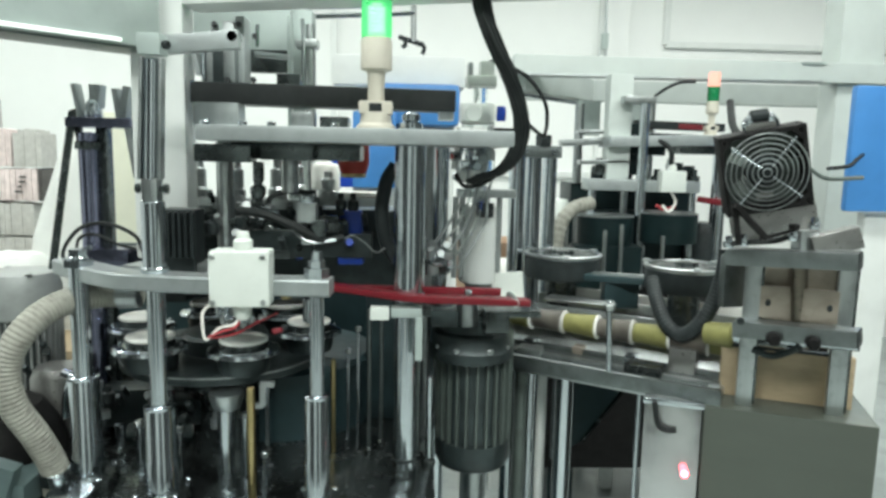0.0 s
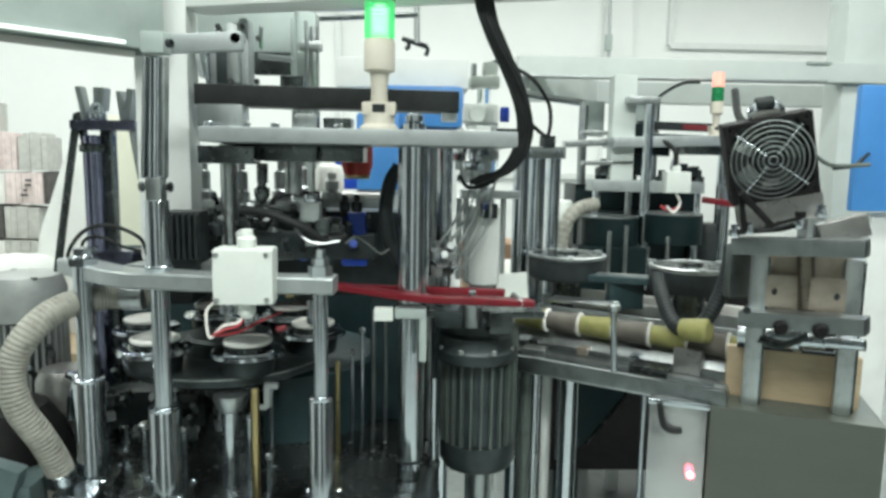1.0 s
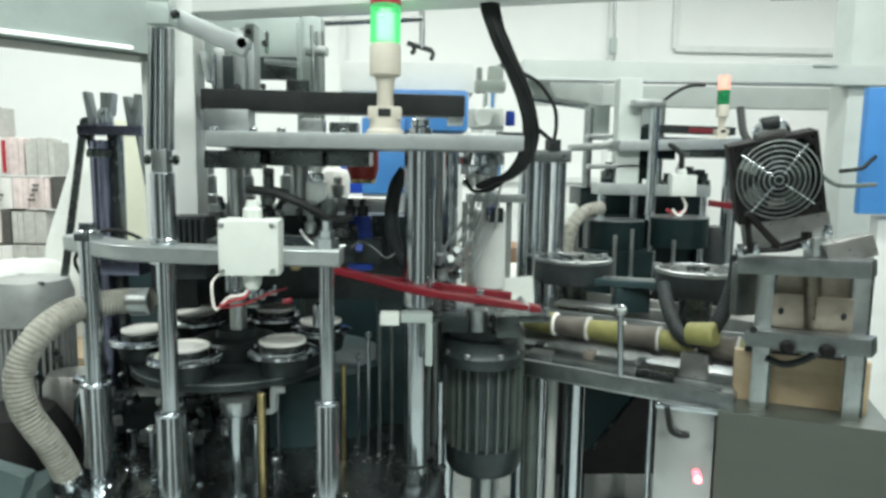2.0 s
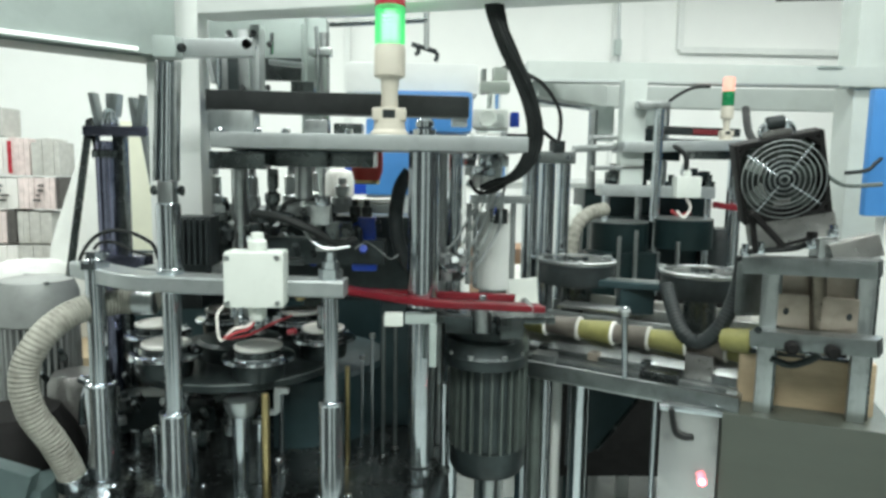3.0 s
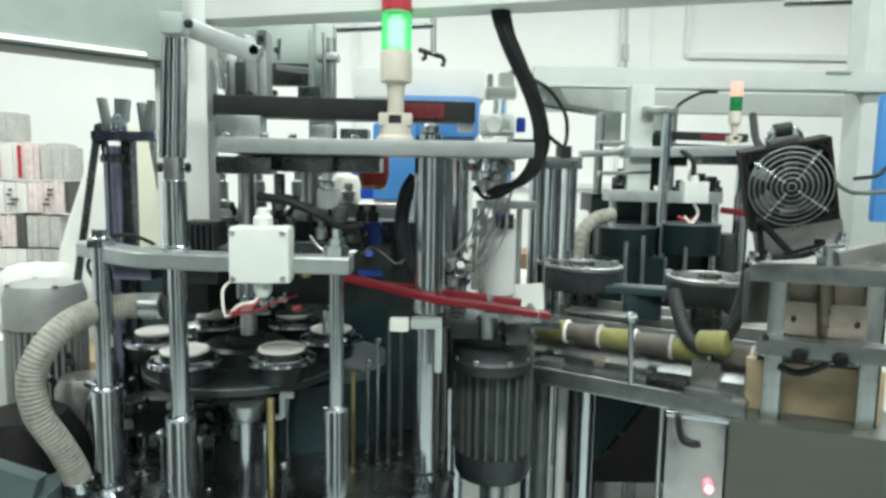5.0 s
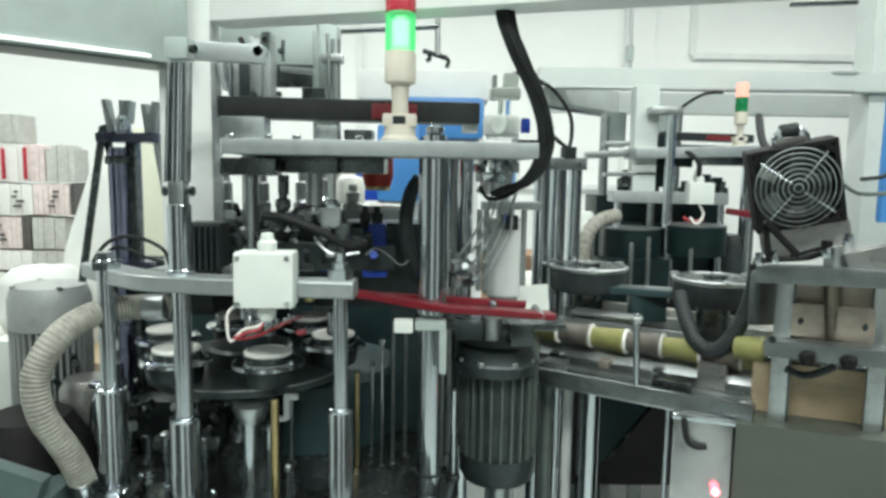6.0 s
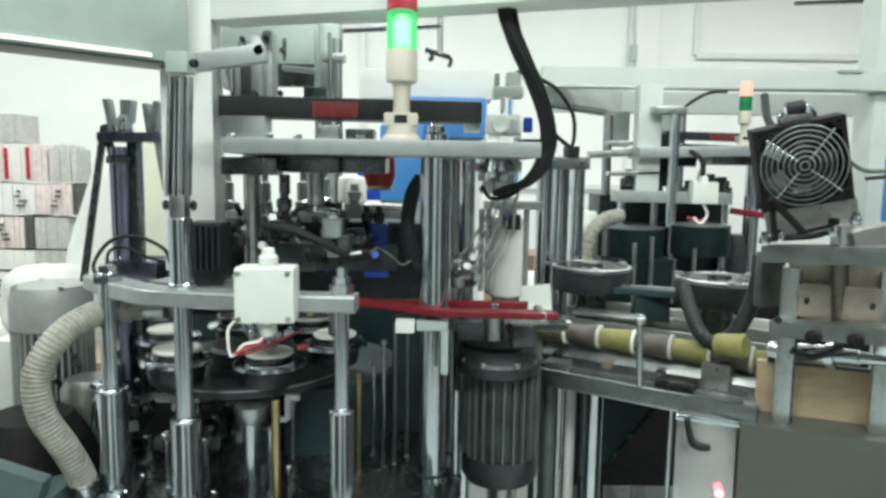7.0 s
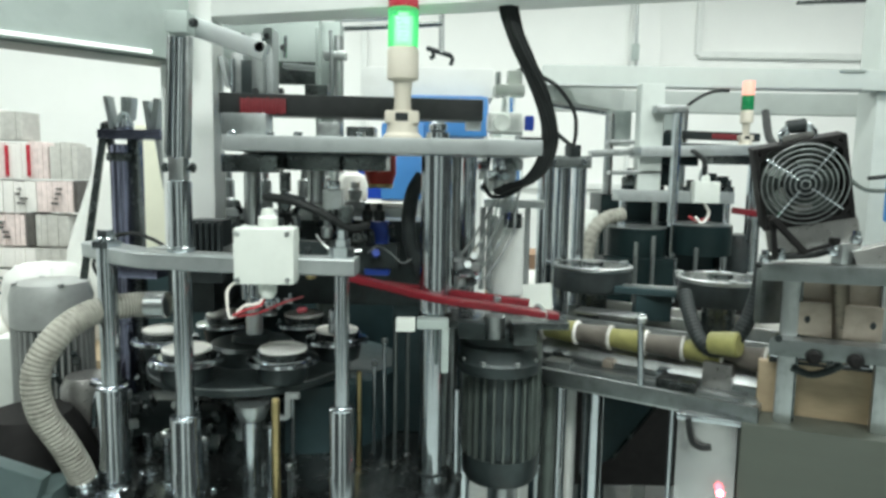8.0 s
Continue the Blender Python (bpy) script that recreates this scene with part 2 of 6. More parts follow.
def beam(a, b, width, height, bevel=0.004, bm=None):
    """A straight box section from a to b; height is along z, a and b are its axis."""
    a, b = V(a), V(b)
    d = b - a
    turn = math.degrees(math.atan2(d.y, d.x))
    tilt = -math.degrees(math.atan2(d.z, math.hypot(d.x, d.y)))
    return block((a + b) / 2, (d.length, width, height), turn, bevel, 0, tilt, bm)


def hexnut(at, r, h, axis=(0, 0, 1), bm=None):
    return lathe(at, [(r * 0.9, 0), (r, h * 0.15), (r, h * 0.85), (r * 0.88, h)], 6, axis, bm)


def screw(at, r, axis, bm=None):
    return lathe(at, [(r, 0), (r, r * 0.9), (r * 0.85, r * 1.1), (r * 0.5, r * 1.1), (r * 0.45, r * 0.6), (0, r * 0.6)], 12, axis, bm)


# ---- room ----
DECK = 0.86
setting("floor", block((-0.5, 1.5, -0.05), (11.4, 9.4, 0.1), bevel=0), FLOORMAT, "grey epoxy-coated workshop floor, slightly worn", "floor")
setting("ceiling", block((-0.5, 1.5, CEILING + 0.05), (11.4, 9.4, 0.1), bevel=0), CEILPAINT, "white painted workshop ceiling", "ceiling")
setting("wall_north", block((-0.5, 5.65, CEILING / 2), (11.0, 0.2, CEILING), bevel=0), WALLPAINT, "plain white painted workshop wall", "wall")
# unseen south wall in invented dark and pale sections, to streak chrome reflections
for k, (x0, x1, paint, tone) in enumerate(((-6.0, -1.1, DARKWALL, "dark grey"), (-1.1, -0.1, GREYWALL, "grey-green"), (-0.1, 1.7, DARKWALL, "dark grey"), (1.7, 2.9, GREYWALL, "grey-green"), (2.9, 5.0, DARKWALL, "dark grey"))):
    setting("wall_south_%d" % (k + 1), block(((x0 + x1) / 2, -2.65, CEILING / 2), (x1 - x0, 0.2, CEILING), bevel=0), paint, "plain %s painted workshop wall" % tone, "wall")
setting("wall_west", block((-5.6, 1.5, CEILING / 2), (0.2, 8.1, CEILING), bevel=0), WALLPAINT, "plain white painted workshop wall", "wall")
# unseen east wall, kept dark only to deepen the metal reflections
setting("wall_east", block((4.6, 1.5, CEILING / 2), (0.2, 8.1, CEILING), bevel=0), DARKWALL, "unseen dark grey wall toned for chrome reflections", "wall")


def wall_panels():
    """Raised frames and a pilaster on the back wall."""
    y = 5.53
    setting("pilaster", block((1.569, y, CEILING / 2), (0.2, 0.06, CEILING - 0.02), bevel=0.006), WALLPAINT, "white plastered pilaster on the wall", "pilaster")
    for k, (x0, x1, z0) in enumerate(((1.979, 4.3, 2.394), (-0.665, 1.461, 1.341))):
        z1 = 3.1
        bm = bmesh.new()
        for c, s in ((((x0 + x1) / 2, y, z0), (x1 - x0, 0.04, 0.05)), (((x0 + x1) / 2, y, z1), (x1 - x0, 0.04, 0.05)),
                     ((x0, y, (z0 + z1) / 2), (0.05, 0.038, z1 - z0)), ((x1, y, (z0 + z1) / 2), (0.05, 0.038, z1 - z0))):
            block(c, s, bevel=0.006, bm=bm)
        setting("wall_frame_%d" % (k + 1), bm, WHITEPAINT, "white moulded frame on the white wall", "trim")
    bm = rod((1.46, 5.4, 2.189), (1.439, 5.4, 3.034), 0.012)
    setting("conduit", bm, ALU, "thin grey conduit pipe on the wall", "conduit", True)
    bm = block((1.442, 5.38, 2.378), (0.05, 0.05, 0.12))
    setting("conduit_box", bm, GREYPAINT, "small grey junction on the wall conduit", "conduit")


wall_panels()


def ceiling_lamp(x, y, power):
    lamp = thing("ceiling_light", (x, y, CEILING), "lit flat white ceiling light panel", "ceiling light", "ceiling lights")
    part("frame", block((x, y, CEILING - 0.02), (1.24, 0.34, 0.036)), WHITEPAINT, lamp)
    part("diffuser", block((x, y, CEILING - 0.041), (1.18, 0.28, 0.008), bevel=0.002), TUBELIT, lamp, "glowing white diffuser")
    data = bpy.data.lights.new("panel_light", "AREA")
    data.shape, data.size, data.size_y = "RECTANGLE", 1.18, 0.28
    data.energy, data.color = power, LIGHT_TINT
    ob = new("panel_light", data)
    ob.location = (x, y, CEILING - 0.055)


for spot in LAMP_SPOTS:
    ceiling_lamp(*spot)


# ---- the first machine's bed and deck ----
def machine_bed():
    bed = thing("machine_bed", (0, 1.6, 0), "dark oily steel machine bed carrying the forming stations", "machine bed")
    part("base_cabinet", block((-0.61, 1.62, DECK / 2 - 0.02), (1.2, 1.1, DECK - 0.06), bevel=0.01), TEAL, bed)
    part("deck_plate", block((-0.6, 1.62, DECK - 0.02), (1.28, 1.24, 0.04), bevel=0.006), DECKSTEEL, bed, "polished oily steel deck plate")
    part("deck_rim", block((-0.738, 1.07, 0.893), (0.15, 0.03, 0.14), 0, 0.004, lean=18), LIGHTTEAL, bed, "pale teal deck corner plate")
    part("corner_foot", block((-0.7, 1.12, 0.882), (0.12, 0.1, 0.044), 0, 0.004), LIGHTTEAL, bed)
    part("gear_housing", lathe((-0.295, 1.55, DECK), [(0.2, 0), (0.2, 0.14), (0.19, 0.15), (0.1, 0.156), (0, 0.158)], 40), TEAL, bed, "round dark teal gear housing")
    part("side_panel", block((-0.45, 1.9, DECK + 0.17), (0.92, 0.03, 0.34)), TEAL, bed, "dark teal side panel")
    return bed


machine_bed()


def dial(at):
    """The indexing turntable: six white-topped mandrels on a dark round plate."""
    t = thing("turntable", at, "dark round indexing turntable with six white-topped mandrels", "turntable")
    c = V(at)
    part("hub", lathe((c.x, c.y, DECK), [(0.07, 0), (0.07, 0.12), (0.09, 0.13), (0.09, 0.17)], 28), DARKSTEEL, t)
    part("plate", lathe(c + V((0, 0, -0.082)), [(0.12, 0.0), (0.196, 0.002), (0.2, 0.005), (0.2, 0.018), (0.197, 0.021), (0, 0.021)], 64), DARKIRON, t, "oily black iron round plate")
    part("plate_rim", lathe(c + V((0, 0, -0.066)), [(0.196, 0), (0.2012, 0.001), (0.2012, 0.003), (0.196, 0.004)], 64), STEEL, t, "thin bright rim")
    part("cap", lathe(c + V((0, 0, -0.061)), [(0.085, 0), (0.085, 0.03), (0.078, 0.036), (0.04, 0.038), (0.038, 0.052), (0, 0.052)], 32), DARKIRON, t, "black hub cap")
    for k in range(6):
        a = math.radians(-63.8 + 60 * k)
        p = c + V((MANDREL_R * math.cos(a), MANDREL_R * math.sin(a), 0))
        m = part("mandrel", lathe(p + V((0, 0, -0.061)), [(0.044, 0), (0.046, 0.003), (0.05, 0.028), (0.05, 0.032)], 28), DARKIRON, t)
        part("mandrel_ring", lathe(p + V((0, 0, -0.029)), [(0.05, 0), (0.0625, 0.002), (0.0665, 0.0045), (0.0645, 0.0105), (0.058, 0.0135), (0.046, 0.014)], 36), CHROME, m, "worn bright ring")
        part("cup_seat", lathe(p + V((0, 0, -0.015)), [(0.043, 0), (0.043, 0.009), (0.04, 0.01)], 28), DARKSTEEL, m)
        part("cup_bottom", lathe(p + V((0, 0, -0.0048)), [(0.0425, 0), (0.0435, 0.002), (0.0435, 0.005), (0.038, 0.007), (0.036, 0.0035), (0, 0.0035)], 32), CUPWHITE, m, "white paper cup bottom")
        for j in range(4):
            b = a + 0.6 + j * math.pi / 2
            part("ring_bolt", screw(p + V((0.055 * math.cos(b), 0.055 * math.sin(b), -0.016)), 0.0035, (0, 0, 1)), CHROME, m)
    return t


DIAL_AT = (-0.389, 1.365, 1.12)
MANDREL_R = 0.1725
turntable = dial(DIAL_AT)


def sleeve(at, r, top, label, flange=True):
    g = thing("guide_sleeve", (at[0], at[1], DECK), label, "guide sleeve", "guide sleeves of the lifting frame")
    x, y = at
    part("tube", lathe((x, y, DECK), [(r * 1.08, 0), (r * 1.08, (top - DECK) * 0.45), (r, (top - DECK) * 0.47), (r, top - DECK - 0.004), (r * 0.9, top - DECK), (r * 0.72, top - DECK)], 56), CHROME, g)
    part("lip", lathe((x, y, top), [(r * 1.0, -0.004), (r * 1.02, 0), (r * 0.8, 0.002)], 40), CHROME, g)
    if flange:
        part("flange", block((x, y, DECK + 0.012), (r * 3.4, r * 3.4, 0.024), 10), DARKSTEEL, g)
        for sx, sy in ((1, 1), (-1, 1), (1, -1), (-1, -1)):
            part("bolt", screw((x + sx * r * 1.3, y + sy * r * 1.3, DECK + 0.024), 0.005, (0, 0, 1)), CHROME, g)
    return g


ROD_L, ROD_M, ROD_R = (-0.578, 1.16), (-0.426, 1.1), (-0.16, 1.07)
sleeve(ROD_L, 0.025, 1.062, "polished chrome guide sleeve standing on the deck")
sleeve(ROD_M, 0.025, 1.033, "polished chrome guide sleeve standing on the deck")
sleeve(ROD_R, 0.02, 1.063, "polished slim chrome guide sleeve on the deck")


# ---- the lifting frame with its heater box ----
PLATE_Z = 1.238


def lifting_frame():
    f = thing("lifting_frame", (ROD_M[0], ROD_M[1], PLATE_Z), "aluminium lifting frame on three chrome guide rods", "lifting frame")
    part("ring_plate", bar([(-0.637, 1.24, PLATE_Z), (-0.562, 1.17, PLATE_Z), (-0.481, 1.11, PLATE_Z), (ROD_M[0], 1.1, PLATE_Z),
                            (-0.351, 1.085, PLATE_Z), (-0.239, 1.075, PLATE_Z), (-0.136, 1.07, PLATE_Z)], 0.05, 0.027), ALU, f, "milled aluminium ring plate")
    part("rear_arm", bar([(-0.504, 1.2, PLATE_Z - 0.003), (-0.465, 1.3, PLATE_Z - 0.003), (-0.377, 1.24, PLATE_Z - 0.003), (-0.267, 1.12, PLATE_Z - 0.003)], 0.05, 0.02), ALU, f)
    part("guide_rod", rod((*ROD_L, PLATE_Z - 0.3), (*ROD_L, PLATE_Z + 0.03), 0.016), CHROME, f)
    part("guide_rod", rod((*ROD_M, PLATE_Z - 0.3), (*ROD_M, PLATE_Z - 0.004), 0.015), CHROME, f)
    part("guide_rod", rod((*ROD_R, PLATE_Z - 0.3), (*ROD_R, PLATE_Z + 0.02), 0.012), CHROME, f)
    x, y = ROD_R
    part("rod_nut", lathe((x, y, PLATE_Z + 0.012), [(0.02, 0), (0.02, 0.018), (0.014, 0.019), (0.014, 0.03), (0.009, 0.031), (0.009, 0.045), (0, 0.045)], 6), CHROME, f)
    x, y = ROD_L
    part("rod_nut", lathe((x, y, PLATE_Z + 0.012), [(0.026, 0), (0.026, 0.012), (0.016, 0.013), (0.016, 0.03), (0, 0.03)], 6), CHROME, f)
    # upper push rod and clevis
    x, y = ROD_M
    up = part("push_rod", rod((x, y, PLATE_Z), (x, y, 1.368), 0.019), CHROME, f)
    part("collar", lathe((x, y, 1.252), [(0.021, 0), (0.022, 0.002), (0.022, 0.008), (0.02, 0.01)], 24), CHROME, up)
    fork = part("fork", block((x, y, 1.386), (0.026, 0.028, 0.04), bevel=0.006), STEEL, f)
    part("pin", rod((x - 0.027, y, 1.388), (x + 0.027, y, 1.388), 0.005), DARKSTEEL, fork)
    for s in (-1, 1):
        part("pin_nut", hexnut((x + s * 0.019, y, 1.388), 0.008, 0.007, (s, 0, 0)), DARKSTEEL, fork)
    top = V((-0.417, 1.1, 1.591))
    part("link_tube", rod((x + 0.001, y, 1.401), top, 0.0145, 0.0135), CHROME, f, "polished chrome link tube")
    for s in (-1, 1):
        part("link_strap", beam((x + s * 0.016, y - 0.004, 1.403), top + V((s * 0.0145, -0.004, 0)), 0.02, 0.005), STEEL, f)
    head = part("clevis_block", block((-0.418, 1.1, 1.612), (0.036, 0.036, 0.033), bevel=0.004), GREYPAINT, f, "pale clevis block")
    part("clevis_bolt", screw((-0.394, 1.085, 1.61), 0.007, (0.9, -0.4, 0)), BLACK, head)
    # heater box
    c = V((-0.269, 1.035, 1.258))
    box = part("junction_box", block(c, (0.09, 0.055, 0.085), 3, 0.006), BOXPLASTIC, f, "grey-white plastic junction box")
    part("lid_seam", block(c + V((0, -0.006, 0)), (0.091, 0.003, 0.086), 3, 0.001), GREYPAINT, box)
    for sx in (-1, 1):
        for sz in (-1, 1):
            part("lid_screw", screw(c + V((sx * 0.037, -0.026 + sx * 0.0022, sz * 0.035)), 0.0042, (0, -1, 0)), STEEL, box)
    part("cable_gland", lathe(c + V((0.002, 0, 0.041)), [(0.014, 0), (0.015, 0.003), (0.015, 0.016), (0.011, 0.019), (0.0095, 0.029), (0.006, 0.03)], 12), BOXPLASTIC, box)
    part("cable_gland", lathe(c + V((0, 0, -0.041)), [(0.014, 0), (0.015, 0.004), (0.014, 0.018), (0.009, 0.026), (0, 0.026)], 12, (0, 0, -1)), BOXPLASTIC, box)
    part("bracket", block(c + V((0, 0.035, 0)), (0.05, 0.03, 0.03)), ALU, f)
    h = V((-0.3127, 1.21, 1.15))
    part("heater_arm", beam((-0.292, 1.085, 1.228), (h.x, h.y + 0.02, 1.228), 0.04, 0.018), ALU, f)
    for k in range(5):
        a = 0.35 + 2 * math.pi * k / 5
        part("spider_arm", beam(h, h + V((0.042 * math.cos(a), 0.042 * math.sin(a), 0)), 0.011, 0.009, 0.002), STEEL, f)
        part("spider_stud", rod(h + V((0.038 * math.cos(a), 0.038 * math.sin(a), -0.006)), h + V((0.038 * math.cos(a), 0.038 * math.sin(a), 0.014)), 0.0045, seg=12), CHROME, f)
    part("heater_plate", lathe(h + V((0, 0, -0.004)), [(0.026, 0), (0.028, 0.002), (0.028, 0.008), (0.02, 0.011), (0.014, 0.013), (0.013, 0.07)], 32), CHROME, f)
    part("punch", lathe(h + V((0, 0, -0.024)), [(0.013, 0), (0.014, 0.002), (0.013, 0.005), (0.006, 0.007), (0.006, 0.022)], 20), STEEL, f, "small steel punch")
    for dx in (-0.047, -0.033):
        part("tie_rod", rod(h + V((dx, 0.01, 0.0)), h + V((dx, 0.01, 0.075)), 0.005), CHROME, f)
    part("white_wire", hose([(-0.271, 1.035, 1.201), (-0.281, 1.03, 1.184), (-0.302, 1.02, 1.18), (-0.322, 1.02, 1.162), (-0.327, 1.02, 1.19), (-0.326, 1.03, 1.207), (-0.316, 1.08, 1.216), (-0.312, 1.15, 1.222)], 0.0025, 8), WIREWHITE, f, "white heater wire")
    part("red_wire", hose([(-0.271, 1.035, 1.2), (-0.279, 1.03, 1.18), (-0.297, 1.02, 1.175), (-0.317, 1.02, 1.165), (-0.285, 1.04, 1.166), (-0.262, 1.1, 1.17), (-0.248, 1.19, 1.164)], 0.0022, 8), WIRERED, f, "red heater wire")
    part("red_plug", rod((-0.227, 1.05, 1.168), (-0.211, 1.05, 1.171), 0.005), REDPAINT, f)
    part("plug", rod((-0.209, 1.07, 1.235), (-0.209, 1.07, 1.216), 0.008), BRASS, f)
    return f


frame_lift = lifting_frame()


def rocker_arm():
    piv = (-0.3, 1.13, 1.639)
    a = thing("rocker_arm", piv, "pale grey rocker arm driving the push rod", "rocker arm")
    part("arm", beam((-0.408, 1.13, 1.617), (-0.29, 1.13, 1.636), 0.022, 0.029, 0.003), ALU, a)
    part("pivot_boss", lathe(V(piv) + V((0, -0.011, 0)), [(0.008, 0), (0.009, 0.002), (0.009, 0.03), (0.008, 0.032)], 24, (0, 1, 0)), DARKSTEEL, a)
    return a


rocker = rocker_arm()


def red_lever():
    piv = (0.173, 1.16, 1.206)
    a = thing("red_lever", piv, "red painted flat lever swinging over the motor", "lever")
    part("blade", bar([(-0.189, 1.22, 1.216), (-0.104, 1.2, 1.21), (-0.002, 1.16, 1.207), (0.094, 1.14, 1.21), (0.197, 1.16, 1.205)], 0.03, 0.012, bevel=0.002), REDPAINT, a)
    part("rear_blade", bar([(-0.157, 1.3, 1.194), (0.018, 1.24, 1.206), (0.157, 1.22, 1.21)], 0.02, 0.012, bevel=0.002), REDPAINT, a)
    part("pivot_pin", rod(V(piv) + V((0, -0.02, 0)), V(piv) + V((0, 0.05, 0)), 0.008), STEEL, a)
    part("lever_bolt", screw((0.09, 1.14, 1.22), 0.007, (0, 0, 1)), CHROME, a)
    return a


lever = red_lever()


# ---- upper plate, posts, tower light, ticker ----
PLATE2 = 1.488


def upper_bridge():
    b = thing("upper_bridge", (-0.093, 1.3, DECK), "aluminium bridge plate on steel posts above the turntable", "bridge plate")
    x0, x1 = -0.373, 0.163
    part("bridge_plate", block(((x0 + x1) / 2, 1.27, PLATE2), (x1 - x0, 0.24, 0.026), 0, 0.003), ALU, b, "thick milled aluminium plate")
    part("under_beam", block(((x0 + x1) / 2 - 0.12, 1.31, PLATE2 - 0.029), (x1 - x0 - 0.3, 0.1, 0.03)), DARKSTEEL, b)
    part("under_block", block((-0.341, 1.22, 1.454), (0.098, 0.05, 0.031)), DARKSTEEL, b)
    part("under_block", block((-0.234, 1.25, 1.459), (0.094, 0.06, 0.031)), DARKSTEEL, b)
    x = -0.013
    p = part("front_post", rod((x, 1.2, 1.195), (x, 1.2, PLATE2 - 0.013), 0.028, seg=32), CHROME, b, "thick polished chrome post")
    part("post_nut", lathe((x, 1.2, PLATE2 + 0.013), [(0.018, 0), (0.02, 0.002), (0.02, 0.012), (0.012, 0.013), (0.016, 0.016), (0.016, 0.026), (0.01, 0.03), (0, 0.03)], 12), CHROME, p)
    part("lower_post", rod((x - 0.004, 1.2, DECK), (x - 0.004, 1.2, 1.195), 0.021, seg=32), CHROME, b)
    part("clamp_ring", lathe((x - 0.004, 1.2, 0.893), [(0.021, 0), (0.023, 0.001), (0.023, 0.006), (0.021, 0.007)], 32), BLACK, b)
    part("rear_post", rod((-0.365, 1.3, DIAL_AT[2] + 0.005), (-0.365, 1.3, PLATE2 - 0.012), 0.016), STEEL, b)
    part("rear_post", rod((0.05, 1.45, 0.0), (0.05, 1.45, PLATE2), 0.017), CHROME, b)
    part("rear_post", rod((0.023, 1.38, DECK), (0.023, 1.38, PLATE2), 0.01), STEEL, b)
    part("spindle", rod((-0.234, 1.25, 1.477), (-0.234, 1.25, 1.384), 0.016), STEEL, b)
    part("spindle", rod((-0.284, 1.22, 1.44), (-0.284, 1.22, 1.405), 0.01), DARKSTEEL, b)
    part("spindle_tip", lathe((-0.285, 1.22, 1.375), [(0.01, 0), (0.014, 0.008), (0.014, 0.02), (0.008, 0.024), (0.008, 0.04)], 16), DARKSTEEL, b)
    for bx in (-0.368, -0.303, -0.254, -0.145):
        part("plate_bolt", screw((bx, 1.19, PLATE2 + 0.013), 0.008, (0, 0, 1)), CHROME, b)
    part("top_block", block((-0.203, 1.22, 1.515), (0.04, 0.04, 0.025)), STEEL, b)
    part("top_block", block((-0.15, 1.24, 1.513), (0.05, 0.05, 0.018)), DARKSTEEL, b)
    part("top_block", block((-0.356, 1.24, 1.522), (0.08, 0.05, 0.04)), STEEL, b)
    return b


upper_bridge()


def tower_light(at, lit, size=1.0):
    t = thing("tower_light", at, "beige signal tower light with green and red lenses", "signal light", "tower lights")
    x, y, z = at
    k = 0.001 * size
    part("foot", lathe(at, [(34 * k, 0), (34 * k, 4 * k), (28 * k, 10 * k), (26 * k, 28 * k)], 28), BEIGE, t)
    part("foot_cap", block((x, y, z + 36 * k), (58 * k, 40 * k, 22 * k), 0, 0.004), BEIGE, t)
    part("window", block((x, y - 20 * k, z + 36 * k), (22 * k, 3 * k, 14 * k)), BLACK, t)
    part("stem", lathe((x, y, z + 46 * k), [(15 * k, 0), (14 * k, 20 * k), (16 * k, 48 * k), (18 * k, 52 * k)], 24), BEIGE, t)
    part("body", lathe((x, y, z + 98 * k), [(20 * k, 0), (27 * k, 3 * k), (27 * k, 50 * k), (24 * k, 56 * k)], 32), BEIGE, t)
    part("green_lens", lathe((x, y, z + 154 * k), [(25 * k, 0), (26 * k, 4 * k), (26 * k, 62 * k), (24 * k, 64 * k)], 32), GREENLIT if lit else GREENOFF, t, "glowing green lens" if lit else "unlit green lens")
    if lit:
        ribs = [(12 * k, 4 * k)]
        for j in range(7):
            ribs += [(13 * k, (6 + 7 * j) * k), (14 * k, (9 + 7 * j) * k), (8 * k, (11.5 + 7 * j) * k)]
        ribs.append((8 * k, 57 * k))
        part("lamp_core", lathe((x, y, z + 154 * k), ribs, 24), GREENCORE, t, "bright ribbed lamp core")
    part("red_lens", lathe((x, y, z + 218 * k), [(26 * k, 0), (26 * k, 55 * k), (22 * k, 62 * k), (0, 64 * k)], 32), REDLENS if lit else AMBERLIT, t, "unlit red lens" if lit else "glowing amber-pink top lens")
    return t


tower_light((-0.075, 1.2, PLATE2 + 0.0135), True)


def ticker():
    s = thing("ticker_display", (-0.18, 1.33, 1.566), "long black moving-text display over the bridge", "display")
    part("case", beam((-0.431, 1.34, 1.567), (0.071, 1.34, 1.562), 0.06, 0.041, 0.006), BLACK, s)
    part("bezel", beam(V((-0.429, 1.34, 1.567)) + V((0, -0.031, 0)), V((0.069, 1.34, 1.562)) + V((0, -0.031, 0)), 0.004, 0.037, 0.001), RUBBER, s)
    for at in ((-0.415, 1.34, 1.534), (0.053, 1.34, 1.541)):
        part("foot", block(at, (0.03, 0.04, 0.03)), STEEL, s)
    return s


ticker()
text_bars = thing("glowing_text", (-0.144, 1.3, 1.562), "band of glowing red unreadable characters running along the display", "display text")
bm = bmesh.new()
for k in range(14):
    block(V((-0.144, 1.3, 1.562)) + V((-0.04 + 0.0062 * k, 0, 0.0006 * (k % 3) - 0.0005)), (0.0048, 0.004, 0.03 - 0.003 * (k % 2)), 0, 0.0005, bm=bm)
part("characters", bm, REDTEXT, text_bars)


